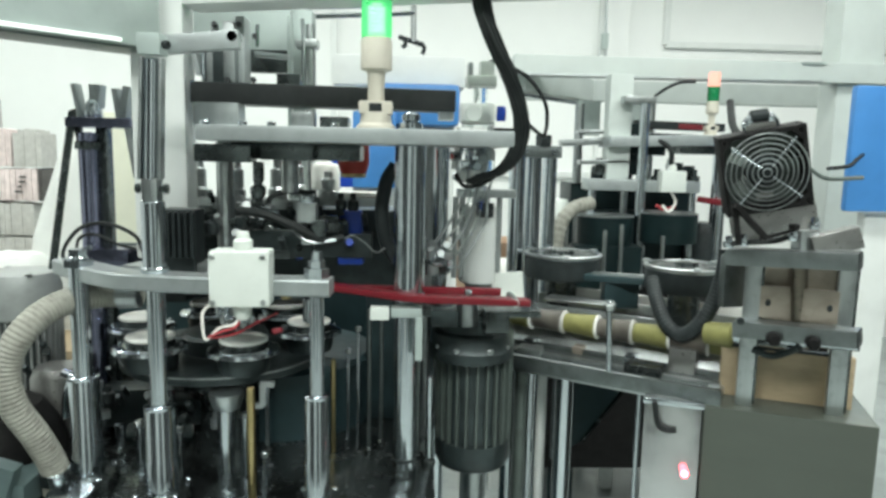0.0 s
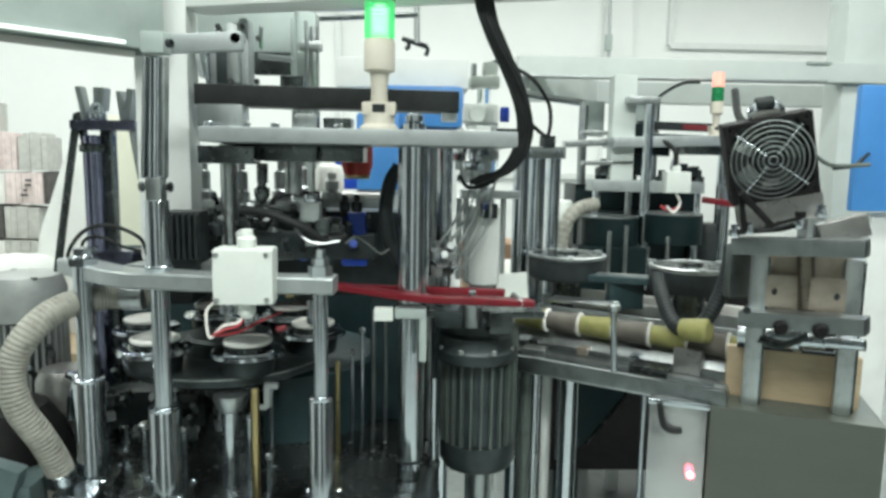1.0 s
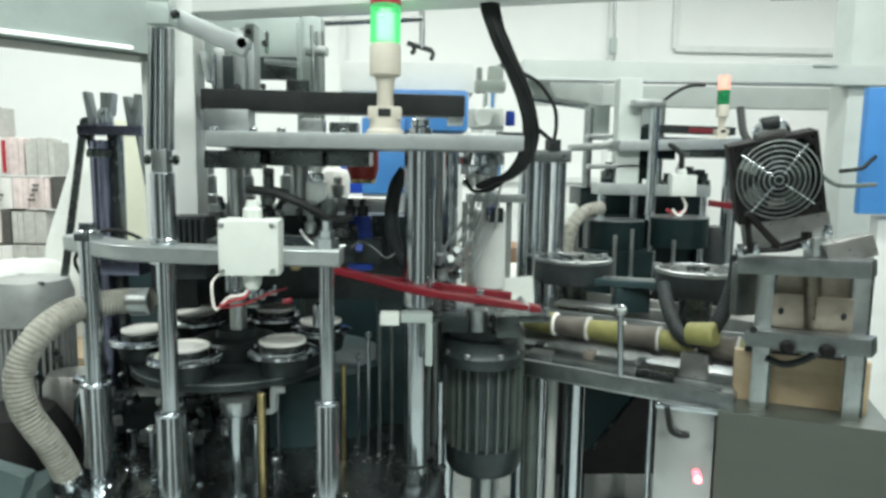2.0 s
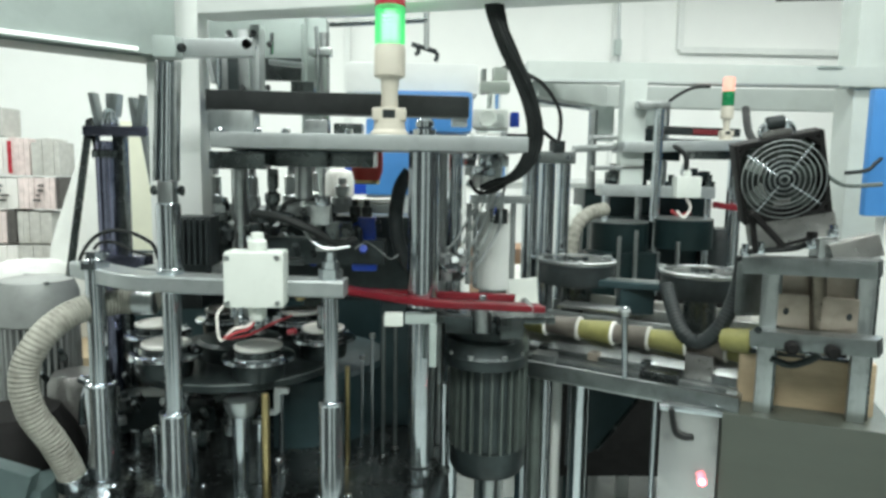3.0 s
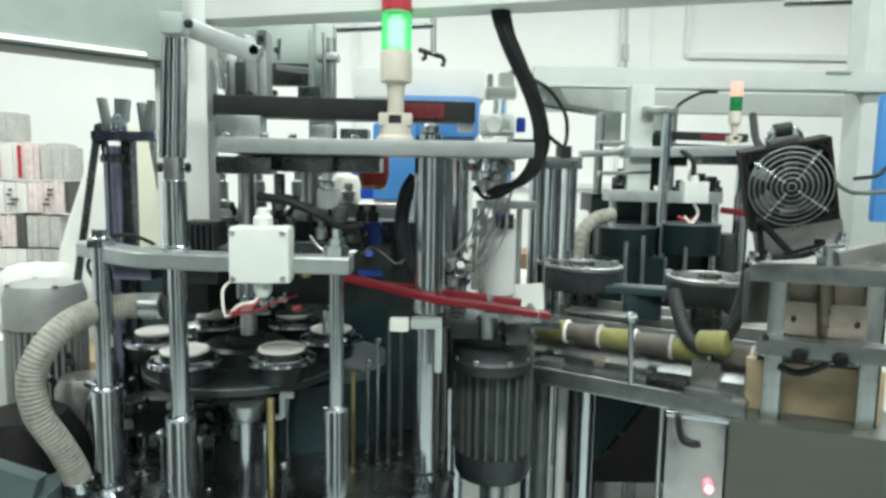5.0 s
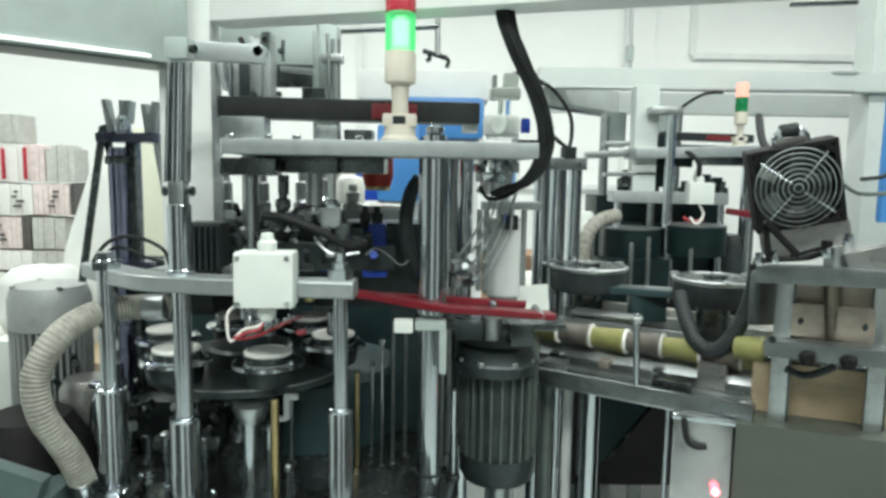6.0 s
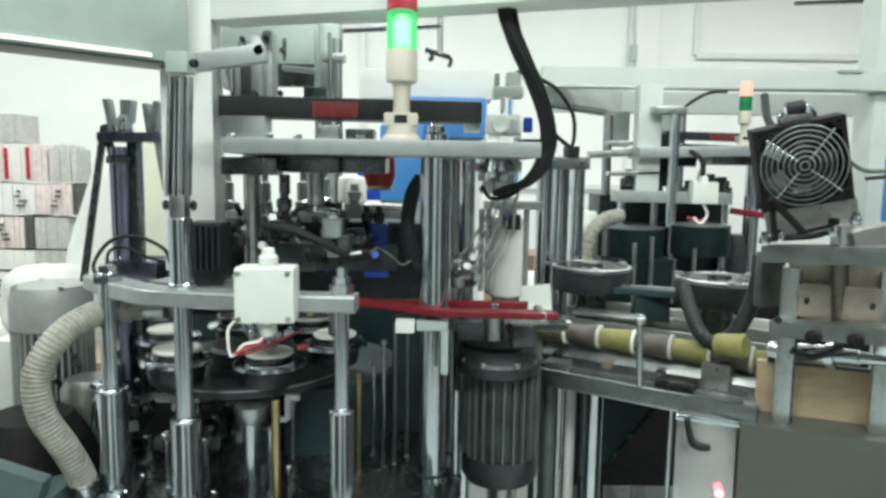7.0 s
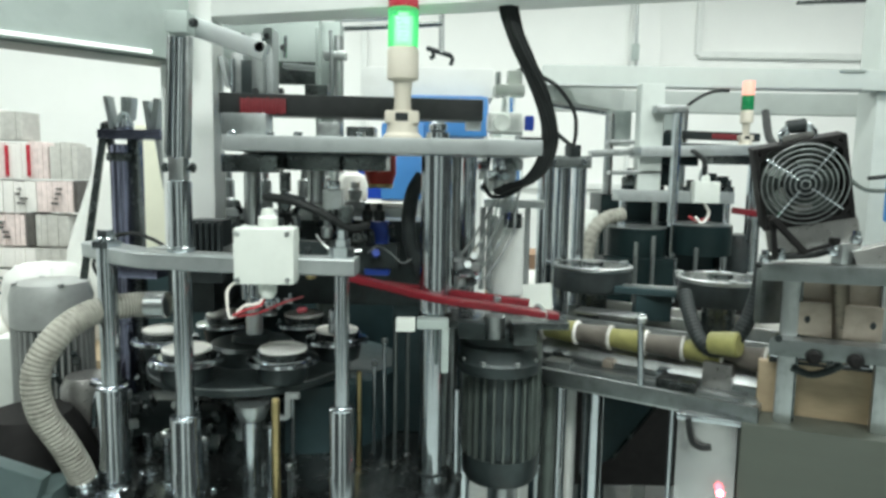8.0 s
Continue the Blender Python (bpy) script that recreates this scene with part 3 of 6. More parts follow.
# ---- big motors ----
def finned_motor(name, at, r, h, material, label, fins=40, cap=0.12, head=0.12, cowl=None):
    """A vertical motor standing on at, with cooling fins, a fan cowl and a top flange."""
    m = thing(name, at, label, "motor")
    x, y, z = at
    part("stator", lathe((x, y, z + h * cap), [(r * 0.9, 0), (r * 0.9, h * (1 - cap - head))], 40), DARKIRON, m)
    for k in range(fins):
        a = 2 * math.pi * k / fins
        part("cooling_fin", block((x + r * 0.93 * math.cos(a), y + r * 0.93 * math.sin(a), z + h * (0.5 + (cap - head) / 2)), (r * 0.16, r * 0.055, h * (1 - cap - head)), math.degrees(a), 0), material, m, smooth=False)
    part("fan_cowl", lathe((x, y, z), [(r * 0.6, 0), (r * 0.9, h * 0.02), (r * 0.99, h * 0.06), (r * 1.0, h * cap)], 40), cowl or material, m)
    part("top_flange", lathe((x, y, z + h * (1 - head)), [(r * 0.98, 0), (r * 1.02, h * 0.01), (r * 1.02, h * head * 0.7), (r * 0.9, h * head), (r * 0.5, h * head * 1.05), (0, h * head * 1.05)], 40), material, m)
    for k in range(4):
        a = math.pi / 4 + k * math.pi / 2
        part("flange_bolt", hexnut((x + r * 0.86 * math.cos(a), y + r * 0.86 * math.sin(a), z + h * (1 - head * 0.05)), 0.007, 0.008), STEEL, m)
    return m


finned_motor("drive_motor", (0.121, 1.32, 0.834), 0.077, 0.298, MOTOROLIVE, "dark olive finned electric motor hanging under the bench", 24, 0.2, 0.16, DARKIRON)
g = thing("gearbox", (0.109, 1.3, 1.126), "dark teal gearbox casting above the motor", "gearbox")
part("casting", lathe((0.112, 1.3, 1.067), [(0.081, 0), (0.083, 0.004), (0.083, 0.02), (0.078, 0.026), (0.076, 0.05), (0.067, 0.056), (0.065, 0.082), (0.043, 0.088), (0, 0.088)], 36), DARKIRON, g)
for at in ((0.046, 1.265, 1.088), (0.079, 1.232, 1.088), (0.141, 1.23, 1.088), (0.176, 1.262, 1.088)):
    part("cover_bolt", hexnut(at, 0.007, 0.009), STEEL, g)
part("shaft_block", block((0.148, 1.22, 1.157), (0.045, 0.04, 0.041), 8, 0.005), DARKSTEEL, g)
part("shaft_block", block((0.056, 1.24, 1.157), (0.052, 0.04, 0.031), -6, 0.005), DARKIRON, g)
part("mount_plate", block((0.096, 1.32, 1.16), (0.288, 0.13, 0.014), 0, 0.003), DARKSTEEL, g)
part("shaft", rod((0.098, 1.24, 1.141), (0.097, 1.24, 1.184), 0.02), STEEL, g)
finned_motor("vacuum_motor", (-0.829, 1.42, DECK), 0.078, 1.2 - DECK, MOTORGREY, "silver-grey finned upright motor beside the ribbed hose", 36, 0.1, 0.27)


def ribbed_hose():
    h = thing("ribbed_hose", (-0.61, 1.12, 0.896), "dusty cream ribbed suction hose curving down to the deck", "hose")
    part("tube", hose([(-0.491, 1.2, 1.2), (-0.552, 1.2, 1.199), (-0.603, 1.15, 1.194), (-0.634, 1.1, 1.166), (-0.66, 1.08, 1.109), (-0.655, 1.08, 1.042), (-0.63, 1.1, 0.975), (-0.615, 1.12, 0.911), (-0.623, 1.14, 0.849)], 0.0215, 16, 12, 0.0016, 0.0075), HOSE, h)
    part("coupler", rod((-0.491, 1.2, 1.2), (-0.529, 1.2, 1.199), 0.024), STEEL, h, "chrome end coupler")
    part("hose_clip", rod((-0.615, 1.12, 0.911), (-0.614, 1.125, 0.886), 0.025), DARKSTEEL, h)
    return h


ribbed_hose()
g = thing("hose_socket", (-0.573, 1.085, DECK), "bright steel hose socket on the deck", "socket")
part("collar", lathe((-0.573, 1.085, DECK), [(0.036, 0), (0.037, 0.003), (0.037, 0.024), (0.034, 0.028), (0.02, 0.028)], 28), CHROME, g)


# ---- enclosure frame over the first machine ----
def enclosure():
    e = thing("machine_enclosure", (-0.491, 1.33, 0), "white powder-coated enclosure frame of post and beams", "enclosure frame")
    zb = 1.249
    part("corner_post", block((-0.495, 1.36, (2.5 + zb) / 2), (0.097, 0.1, 2.5 - zb), 6, 0.008), WHITEPAINT, e, "white square corner post")
    # arm and base are added supports, black because the area below is dark
    part("post_arm", block((-0.495, 1.5, zb - 0.045), (0.091, 0.36, 0.088), 0, 0.006), BLACK, e, "black arm added under the post to keep it dark there")
    part("post_base", block((-0.495, 1.66, zb / 2 - 0.045), (0.088, 0.085, zb - 0.092), 0, 0.006), BLACK, e, "black base added to carry the post and stay dark")
    a, b = V((-0.481, 1.29, 1.788)), V((-0.751, 1.02, 1.788))
    side = V((b.y - a.y, a.x - b.x, 0)).normalized()
    if side.y > 0:
        side = -side
    a, b = a - side * 0.035, b - side * 0.035
    part("left_beam", beam(a, b, 0.1, 0.3), GREYPAINT, e, "grey-green wide side beam")
    lo = [V((p.x, p.y, 1.645)) for p in (a, b)]
    part("left_beam_lip", beam(lo[0] + side * 0.052 + (lo[1] - lo[0]).normalized() * 0.07, lo[1] + side * 0.052, 0.008, 0.007), STRIPLIT, e, "bright white light strip along the lower edge")
    # dark plate paints the shade on the beam's underside
    part("left_beam_underside_shade", beam(lo[0] - V((0, 0, 0.009)), lo[1] - V((0, 0, 0.009)), 0.09, 0.004, 0.001), MOTOROLIVE, e, "dark strip standing in for shade under the beam")
    c, d = V((-0.446, 1.36, 1.733)), V((0.726, 1, 1.757))
    c.z = d.z = 1.726 + 0.06
    part("front_beam", beam(c, d, 0.08, 0.12), WHITEPAINT, e, "white crossbeam")
    return e


enclosure()
# ---- rear tooling of the first machine ----
def rear_bracket():
    b = thing("rear_tool_bracket", (-0.377, 1.6, DECK), "grey-green painted rear tool bracket with clamp plates", "bracket")
    part("back_plate", block((-0.406, 1.62, 1.722), (0.223, 0.03, 0.149), 0, 0.004), GREYPAINT, b)
    part("column", block(((-0.278), 1.66, (DECK + 1.787) / 2), (0.057, 0.06, 1.787 - DECK)), GREYPAINT, b)
    part("column_rail", rod((-0.249, 1.6, DECK), (-0.249, 1.6, 1.748), 0.011), STEEL, b)
    part("rail_head", block((-0.256, 1.6, 1.704), (0.05, 0.04, 0.018)), STEEL, b)
    part("lower_plate", block((-0.35, 1.6, 1.663), (0.107, 0.02, 0.051)), DARKSTEEL, b)
    part("clamp_plate", block((-0.363, 1.35, 1.646), (0.022, 0.03, 0.113)), STEEL, b)
    part("clamp_plate", block((-0.347, 1.38, 1.653), (0.018, 0.05, 0.126)), ALU, b)
    part("clamp_plate", block((-0.409, 1.38, 1.628), (0.025, 0.04, 0.081)), STEEL, b)
    part("guide_block", block((-0.383, 1.36, 1.619), (0.029, 0.03, 0.068)), DARKIRON, b)
    part("guide_block", block((-0.279, 1.5, 1.612), (0.05, 0.03, 0.025)), DARKSTEEL, b)
    for p in ((-0.39, 1.34, 1.695), (-0.344, 1.34, 1.696), (-0.314, 1.34, 1.675), (-0.318, 1.34, 1.594), (-0.365, 1.33, 1.592)):
        part("clamp_bolt", screw(p, 0.0055, (0, -1, 0.2)), BLACK, b)
    part("adjust_screw", rod((-0.417, 1.36, 1.658), (-0.418, 1.36, 1.593), 0.005), CHROME, b)
    part("adjust_screw", rod((-0.314, 1.36, 1.702), (-0.315, 1.36, 1.659), 0.004), CHROME, b)
    part("thin_plate", block((-0.431, 1.36, 1.631), (0.009, 0.03, 0.057), 0, 0.001, lean=-12), ALU, b)
    part("slide_bar", beam((-0.352, 1.5, 1.666), (-0.279, 1.5, 1.66), 0.02, 0.011), ALU, b)
    part("edge_rail", rod((-0.288, 1.56, DECK), (-0.288, 1.56, 1.759), 0.006), GREYPAINT, b)
    part("tension_spring", hose([(-0.264, 1.58, 1.757), (-0.262, 1.58, 1.694), (-0.263, 1.58, 1.612)], 0.004, 8, 8, 0.0008, 0.006), DULLSTEEL, b)
    part("cap_screw", hexnut((-0.393, 1.35, 1.684), 0.008, 0.012), STEEL, b)
    return b


rear_bracket()


def door_handle_rail():
    r = thing("overhead_rail", (-0.177, 2, 1.848), "thin dark overhead rail with a hanging hook bracket", "rail")
    part("rail", beam((-0.323, 2, 1.842), (-0.015, 2, 1.862), 0.02, 0.012), DARKSTEEL, r)
    part("rail", beam((-0.339, 2.1, 1.888), (-0.152, 2.1, 1.9), 0.02, 0.012), STEEL, r)
    part("drop", rod((-0.019, 2, 1.921), (-0.017, 2, 1.78), 0.008), STEEL, r)
    part("hook_bar", rod((-0.06, 2, 1.795), (0.012, 2, 1.774), 0.007), BLACK, r)
    part("hook", hose([(0.002, 2, 1.78), (0.014, 2, 1.767), (0.009, 2, 1.748)], 0.006), BLACK, r)
    part("hook", hose([(-0.044, 2, 1.792), (-0.04, 2, 1.773), (-0.05, 2, 1.766)], 0.006), BLACK, r)
    part("hanger", rod((-0.019, 2, 1.918), (-0.02, 2.0, CEILING), 0.008), STEEL, r)
    part("rail_tie", rod((-0.166, 2.1, 1.898), (-0.154, 2, 1.853), 0.006), STEEL, r)
    return r


door_handle_rail()


def hose_bundle():
    h = thing("cable_bundle", (0.106, 1.2, 1.744), "thick black bundle of air hoses hanging from the beam", "cables")
    rnd = random.Random(4)
    base = [(0.102, 1.2, 1.771), (0.107, 1.2, 1.715), (0.126, 1.2, 1.659), (0.154, 1.22, 1.61), (0.178, 1.24, 1.563), (0.191, 1.26, 1.514), (0.183, 1.27, 1.464), (0.155, 1.28, 1.431), (0.124, 1.29, 1.42), (0.1, 1.3, 1.408)]
    for k in range(13):
        a = 2 * math.pi * k / 12
        rr = 0.0125 if k < 12 else 0.0
        pts = []
        for i, p in enumerate(base):
            s = rr * (0.8 + 0.5 * rnd.random()) * (1.0 if i < 6 else (0.75, 0.55, 0.5, 0.5)[i - 6])
            pts.append(V(p) + V((s * math.cos(a + 0.25 * i), s * math.sin(a + 0.25 * i), 0.25 * s * math.sin(a))))
        part("hose", hose(pts, 0.0034 + 0.001 * (k % 3 == 0), 7, 6), RUBBER, h)
    part("loose_hose", hose([(0.16, 1.21, 1.615), (0.196, 1.22, 1.596), (0.23, 1.25, 1.559), (0.245, 1.3, 1.527), (0.26, 1.4, 1.502)], 0.0036, 8), RUBBER, h, "single looped hose")
    part("loose_hose", hose([(0.181, 1.24, 1.548), (0.198, 1.26, 1.524), (0.232, 1.32, 1.506), (0.26, 1.4, 1.502)], 0.004, 8), RUBBER, h)
    part("tail_hose", hose([(0.164, 1.28, 1.438), (0.129, 1.3, 1.408), (0.092, 1.3, 1.4), (0.072, 1.3, 1.423)], 0.004, 8), RUBBER, h)
    return h


hose_bundle()


def air_unit():
    u = thing("air_service_unit", (0.131, 1.45, 0.0), "clear air filter unit with blue knob on a white cylinder", "air unit")
    x = 0.137
    part("cylinder", lathe((x, 1.45, 1.189), [(0.043, 0), (0.045, 0.004), (0.045, 0.16), (0.041, 0.165)], 32), WHITEPAINT, u, "white round cylinder")
    part("base", lathe((x, 1.45, 0.0), [(0.06, 0), (0.06, 0.02), (0.03, 0.025), (0.03, 1.189 + 0.002)], 28), STEEL, u)
    for tx in (0.081, 0.095, 0.174):
        part("tie_rod", rod((tx, 1.42, 1.2), (tx, 1.42, 1.374), 0.006), ALU, u)
    part("neck", rod((x, 1.45, 1.355), (x, 1.45, 1.397), 0.02), STEEL, u)
    part("mount_plate", block((0.145, 1.42, 1.382), (0.124, 0.04, 0.017)), STEEL, u)
    part("solenoid", block((0.141, 1.4, 1.348), (0.035, 0.03, 0.03)), BLACK, u)
    part("bowl", lathe((0.129, 1.42, 1.422), [(0.022, 0), (0.03, 0.006), (0.032, 0.012), (0.032, 0.07), (0.028, 0.075)], 24), GLASS, u, "clear plastic filter bowl")
    part("bowl", lathe((0.124, 1.42, 1.517), [(0.03, 0), (0.034, 0.006), (0.034, 0.035), (0.03, 0.04)], 24), GLASS, u, "clear plastic filter bowl")
    part("core", rod((0.129, 1.42, 1.428), (0.127, 1.42, 1.509), 0.012), STEEL, u)
    part("head", block((0.12, 1.42, 1.547), (0.071, 0.05, 0.04), 0, 0.008), WHITEPAINT, u)
    part("gauge", lathe((0.111, 1.385, 1.545), [(0.017, 0), (0.018, 0.004), (0.018, 0.012), (0.016, 0.014), (0, 0.012)], 24, (0, -1, 0)), BOXPLASTIC, u, "small round gauge")
    part("knob", lathe((0.171, 1.42, 1.532), [(0.009, 0), (0.01, 0.003), (0.01, 0.024), (0.008, 0.03), (0, 0.03)], 16), BLUEDEEP, u, "blue adjusting knob")
    part("valve_box", block((0.128, 1.43, 1.612), (0.062, 0.05, 0.022), 0, 0.004), BOXPLASTIC, u, "pale valve box")
    part("valve_bracket", block((0.14, 1.44, 1.638), (0.03, 0.04, 0.032), 0, 0.004), BOXPLASTIC, u)
    part("valve_plate", block((0.106, 1.44, 1.625), (0.01, 0.04, 0.05), 0, 0.003), ALU, u)
    part("neck_tube", rod((0.128, 1.43, 1.565), (0.128, 1.43, 1.602), 0.014), GLASS, u)
    part("end_block", block((0.176, 1.4, 1.504), (0.055, 0.04, 0.026), 0, 0.003), DARKSTEEL, u)
    part("fitting", rod((0.134, 1.45, 1.647), (0.158, 1.42, 1.655), 0.006), BLACK, u)
    for k, (a, b) in enumerate((((0.074, 1.38, 1.41), (0.107, 1.38, 1.456)), ((0.093, 1.38, 1.492), (0.114, 1.38, 1.456)), ((0.107, 1.38, 1.456), (0.136, 1.38, 1.468)), ((0.084, 1.38, 1.479), (0.073, 1.38, 1.445)))):
        part("fitting", rod(a, b, 0.006), CHROME, u)
    for k in range(5):
        z = 0.012 * k
        part("clear_tube", hose([V((0.108, 1.38, 1.434)) + V((z, 0, 0)), V((0.094, 1.36, 1.377)) + V((z, 0, 0)), V((0.062, 1.34, 1.322)) + V((z * 1.5, 0, 0)), V((0.035, 1.34, 1.282)) + V((z, 0, -z))], 0.003, 7), GLASS if k % 2 else ALU, u)
    return u


air_unit()


def valve_cluster(name, at, label, seed, spread, mats, count=14):
    """A tight cluster of small valves, fittings and bolts on a common block."""
    rnd = random.Random(seed)
    g = thing(name, at, label, "valve cluster")
    w, d, h = spread
    part("manifold", block(V(at) + V((0, d * 0.3, h * 0.25)), (w * 0.9, d * 0.5, h * 0.5)), mats[0], g)
    for k in range(count):
        p = V(at) + V(((rnd.random() - 0.5) * w, (rnd.random() - 0.5) * d, rnd.random() * h))
        m = mats[1 + k % (len(mats) - 1)]
        kind = k % 4
        if kind == 0:
            part("fitting", rod(p, p + V((0, -0.02, 0.022)), 0.006), m, g)
        elif kind == 1:
            part("valve", lathe(p, [(0.009, 0), (0.011, 0.003), (0.011, 0.02), (0.006, 0.022), (0.006, 0.034)], 12), m, g)
        elif kind == 2:
            part("bolt", hexnut(p, 0.009, 0.014, (rnd.random() - 0.5, -1, 0.3)), m, g)
        else:
            part("block", block(p, (0.02 + 0.015 * rnd.random(), 0.02, 0.016), rnd.random() * 40), m, g)
    return g


valve_cluster("fitting_cluster", (0.109, 1.36, 1.406), "bright cluster of air fittings under the filter bowl", 21, (0.07, 0.04, 0.09), (ALU, CHROME, WHITEPAINT, ALU), 20)
valve_cluster("fitting_cluster", (0.035, 1.3, 1.226), "bright cluster of small air fittings beside the post", 2, (0.06, 0.05, 0.07), (DARKSTEEL, CHROME, STEEL, ALU), 16)
valve_cluster("tool_cluster", (-0.251, 1.25, 1.263), "dark oily cluster of tooling and fittings over the turntable", 5, (0.13, 0.06, 0.1), (DARKIRON, DARKSTEEL, BLACK, STEEL), 22)
valve_cluster("tool_cluster", (-0.163, 1.35, 1.249), "dark tooling cluster with a blue air hose", 7, (0.16, 0.08, 0.1), (DARKIRON, DARKIRON, BLACK, BLUEDEEP, DARKSTEEL), 18)
valve_cluster("tool_cluster", (-0.342, 1.3, 1.298), "dark tooling with bright tips over the turntable", 9, (0.13, 0.06, 0.07), (DARKIRON, DARKSTEEL, BLACK, STEEL), 16)
valve_cluster("cam_cluster", (-0.614, 1.35, 0.888), "black oily cam gear with bright pins under the turntable", 12, (0.3, 0.12, 0.16), (DARKIRON, DARKIRON, BLACK, DARKSTEEL, STEEL), 30)
g = thing("stop_bracket", (-0.251, 1.12, 1.048), "small pale angle bracket under the turntable", "bracket")
part("arm", block((-0.258, 1.15, 1.054), (0.025, 0.012, 0.01)), ALU, g)
part("upright", block((-0.266, 1.15, 1.035), (0.01, 0.012, 0.042)), ALU, g)
part("toe", block((-0.275, 1.15, 1.014), (0.017, 0.012, 0.008)), ALU, g)
for x, y, z, z2, r in ((-0.311, 1.2, DECK, 0.988, 0.008), (-0.265, 1.15, DECK, 0.931, 0.004), (-0.619, 1.28, DECK, 0.934, 0.006),
                       (-0.43, 1.2, DECK, 0.958, 0.005), (-0.481, 1.3, DECK, 1.004, 0.008), (-0.509, 1.22, DECK, 0.959, 0.007),
                       (-0.117, 1.36, DECK, 1.108, 0.004), (-0.142, 1.4, DECK, 1.049, 0.004)):
    o = thing("steel_pin", (x, y, DECK), "thin bright steel pin standing on the deck", "rod", "steel pins")
    part("shaft", rod((x, y, DECK), (x, y, z2), r), CHROME, o)
    part("collar", lathe((x, y, z2 - 0.012), [(r * 1.5, 0), (r * 1.6, 0.002), (r * 1.6, 0.008), (r * 1.2, 0.01)], 16), STEEL, o)
valve_cluster("cam_cluster", (-0.449, 1.3, 0.915), "black oily linkage with bright bolts under the turntable", 13, (0.16, 0.1, 0.1), (DARKIRON, BLACK, DARKSTEEL, STEEL), 18)


def centre_station():
    s = thing("forming_station", (-0.224, 1.45, DECK), "dark cast forming station with blue side and steel bench", "forming station")
    part("body", block((-0.232, 1.54, (1.15 + 1.338) / 2), (0.5, 0.14, 1.338 - 1.15), 0, 0.01), DARKIRON, s)
    part("pillar", block((-0.055, 1.54, (DECK + 1.152) / 2), (0.11, 0.12, 1.152 - DECK), 0, 0.006), TEAL, s, "dark teal pillar")
    part("pillar", block((-0.42, 1.67, (DECK + 1.3) / 2), (0.11, 0.09, 1.3 - DECK), 0, 0.006), TEAL, s, "dark teal pillar")
    part("bench", block((-0.157, 1.45, 1.359), (0.151, 0.1, 0.019)), ALU, s, "small aluminium bench")
    part("bench_leg", block((-0.228, 1.48, 1.329), (0.05, 0.05, 0.06)), DARKSTEEL, s)
    part("bench_back", block((-0.444, 1.46, 1.35), (0.11, 0.03, 0.027)), ALU, s)
    part("bench_sheet", block((-0.137, 1.45, 1.374), (0.109, 0.08, 0.008), 3, 0.001), CUPWHITE, s, "white sheets lying on the bench")
    part("bench_front", block((-0.325, 1.47, 1.348), (0.159, 0.03, 0.022)), STEEL, s)
    for at, r2 in (((-0.367, 1.4, 1.39), 0.012), ((-0.29, 1.42, 1.392), 0.016), ((-0.248, 1.42, 1.399), 0.012), ((-0.449, 1.42, 1.39), 0.012)):
        part("punch", lathe(at, [(r2 * 1.3, -0.03), (r2 * 1.3, -0.01), (r2, -0.006), (r2, 0.03), (r2 * 0.6, 0.034), (r2 * 0.6, 0.07)], 16), STEEL, s)
    for at in ((-0.464, 1.44, 1.293), (-0.319, 1.44, 1.283), (-0.21, 1.44, 1.308)):
        part("slot_plate", block(at, (0.07, 0.02, 0.03), 0, 0.003), DARKSTEEL, s)
        part("slot_edge", block(V(at) + V((0, -0.011, 0.017)), (0.06, 0.004, 0.003), 0, 0.001), CHROME, s)
    part("wire_loom", hose([(-0.146, 1.3, 1.288), (-0.126, 1.3, 1.301), (-0.102, 1.29, 1.29), (-0.077, 1.28, 1.272), (-0.06, 1.28, 1.281)], 0.002, 8), DULLSTEEL, s)
    part("wire_loom", hose([(-0.229, 1.22, 1.329), (-0.212, 1.21, 1.31), (-0.187, 1.21, 1.298), (-0.147, 1.22, 1.302)], 0.0028, 8), STEEL, s)
    part("blue_cover", block((-0.134, 1.38, 1.315), (0.044, 0.04, 0.058), 0, 0.006), BLUEDEEP, s, "blue plastic cover")
    part("blue_cover", block((-0.134, 1.38, 1.248), (0.051, 0.04, 0.028), 0, 0.006), BLUEDEEP, s, "blue plastic cover")
    part("black_guard", hose([(-0.041, 1.3, 1.438), (-0.06, 1.3, 1.405), (-0.068, 1.3, 1.346), (-0.059, 1.3, 1.291), (-0.039, 1.3, 1.253)], 0.014, 12), BLACK, s)
    part("needle_valve", lathe((-0.183, 1.4, 1.369), [(0.022, 0), (0.022, 0.012), (0.013, 0.016), (0.015, 0.035), (0.009, 0.04), (0.009, 0.052)], 16), STEEL, s)
    part("black_hose", hose([(-0.276, 1.25, 1.342), (-0.268, 1.25, 1.376), (-0.236, 1.26, 1.387), (-0.197, 1.28, 1.382)], 0.005, 8), RUBBER, s)
    part("black_block", block((-0.432, 1.25, 1.294), (0.065, 0.06, 0.115), 0, 0.004), BLACK, s, "black ribbed block")
    for k in range(5):
        part("rib", block(V((-0.441, 1.21, 1.307)) + V((0.0105 * k, 0, 0)), (0.005, 0.02, 0.081), 0, 0.001), BLACK, s)
    part("silver_bottle", rod((-0.207, 1.3, 1.178), (-0.207, 1.3, 1.13), 0.014), CHROME, s)
    return s


centre_station()


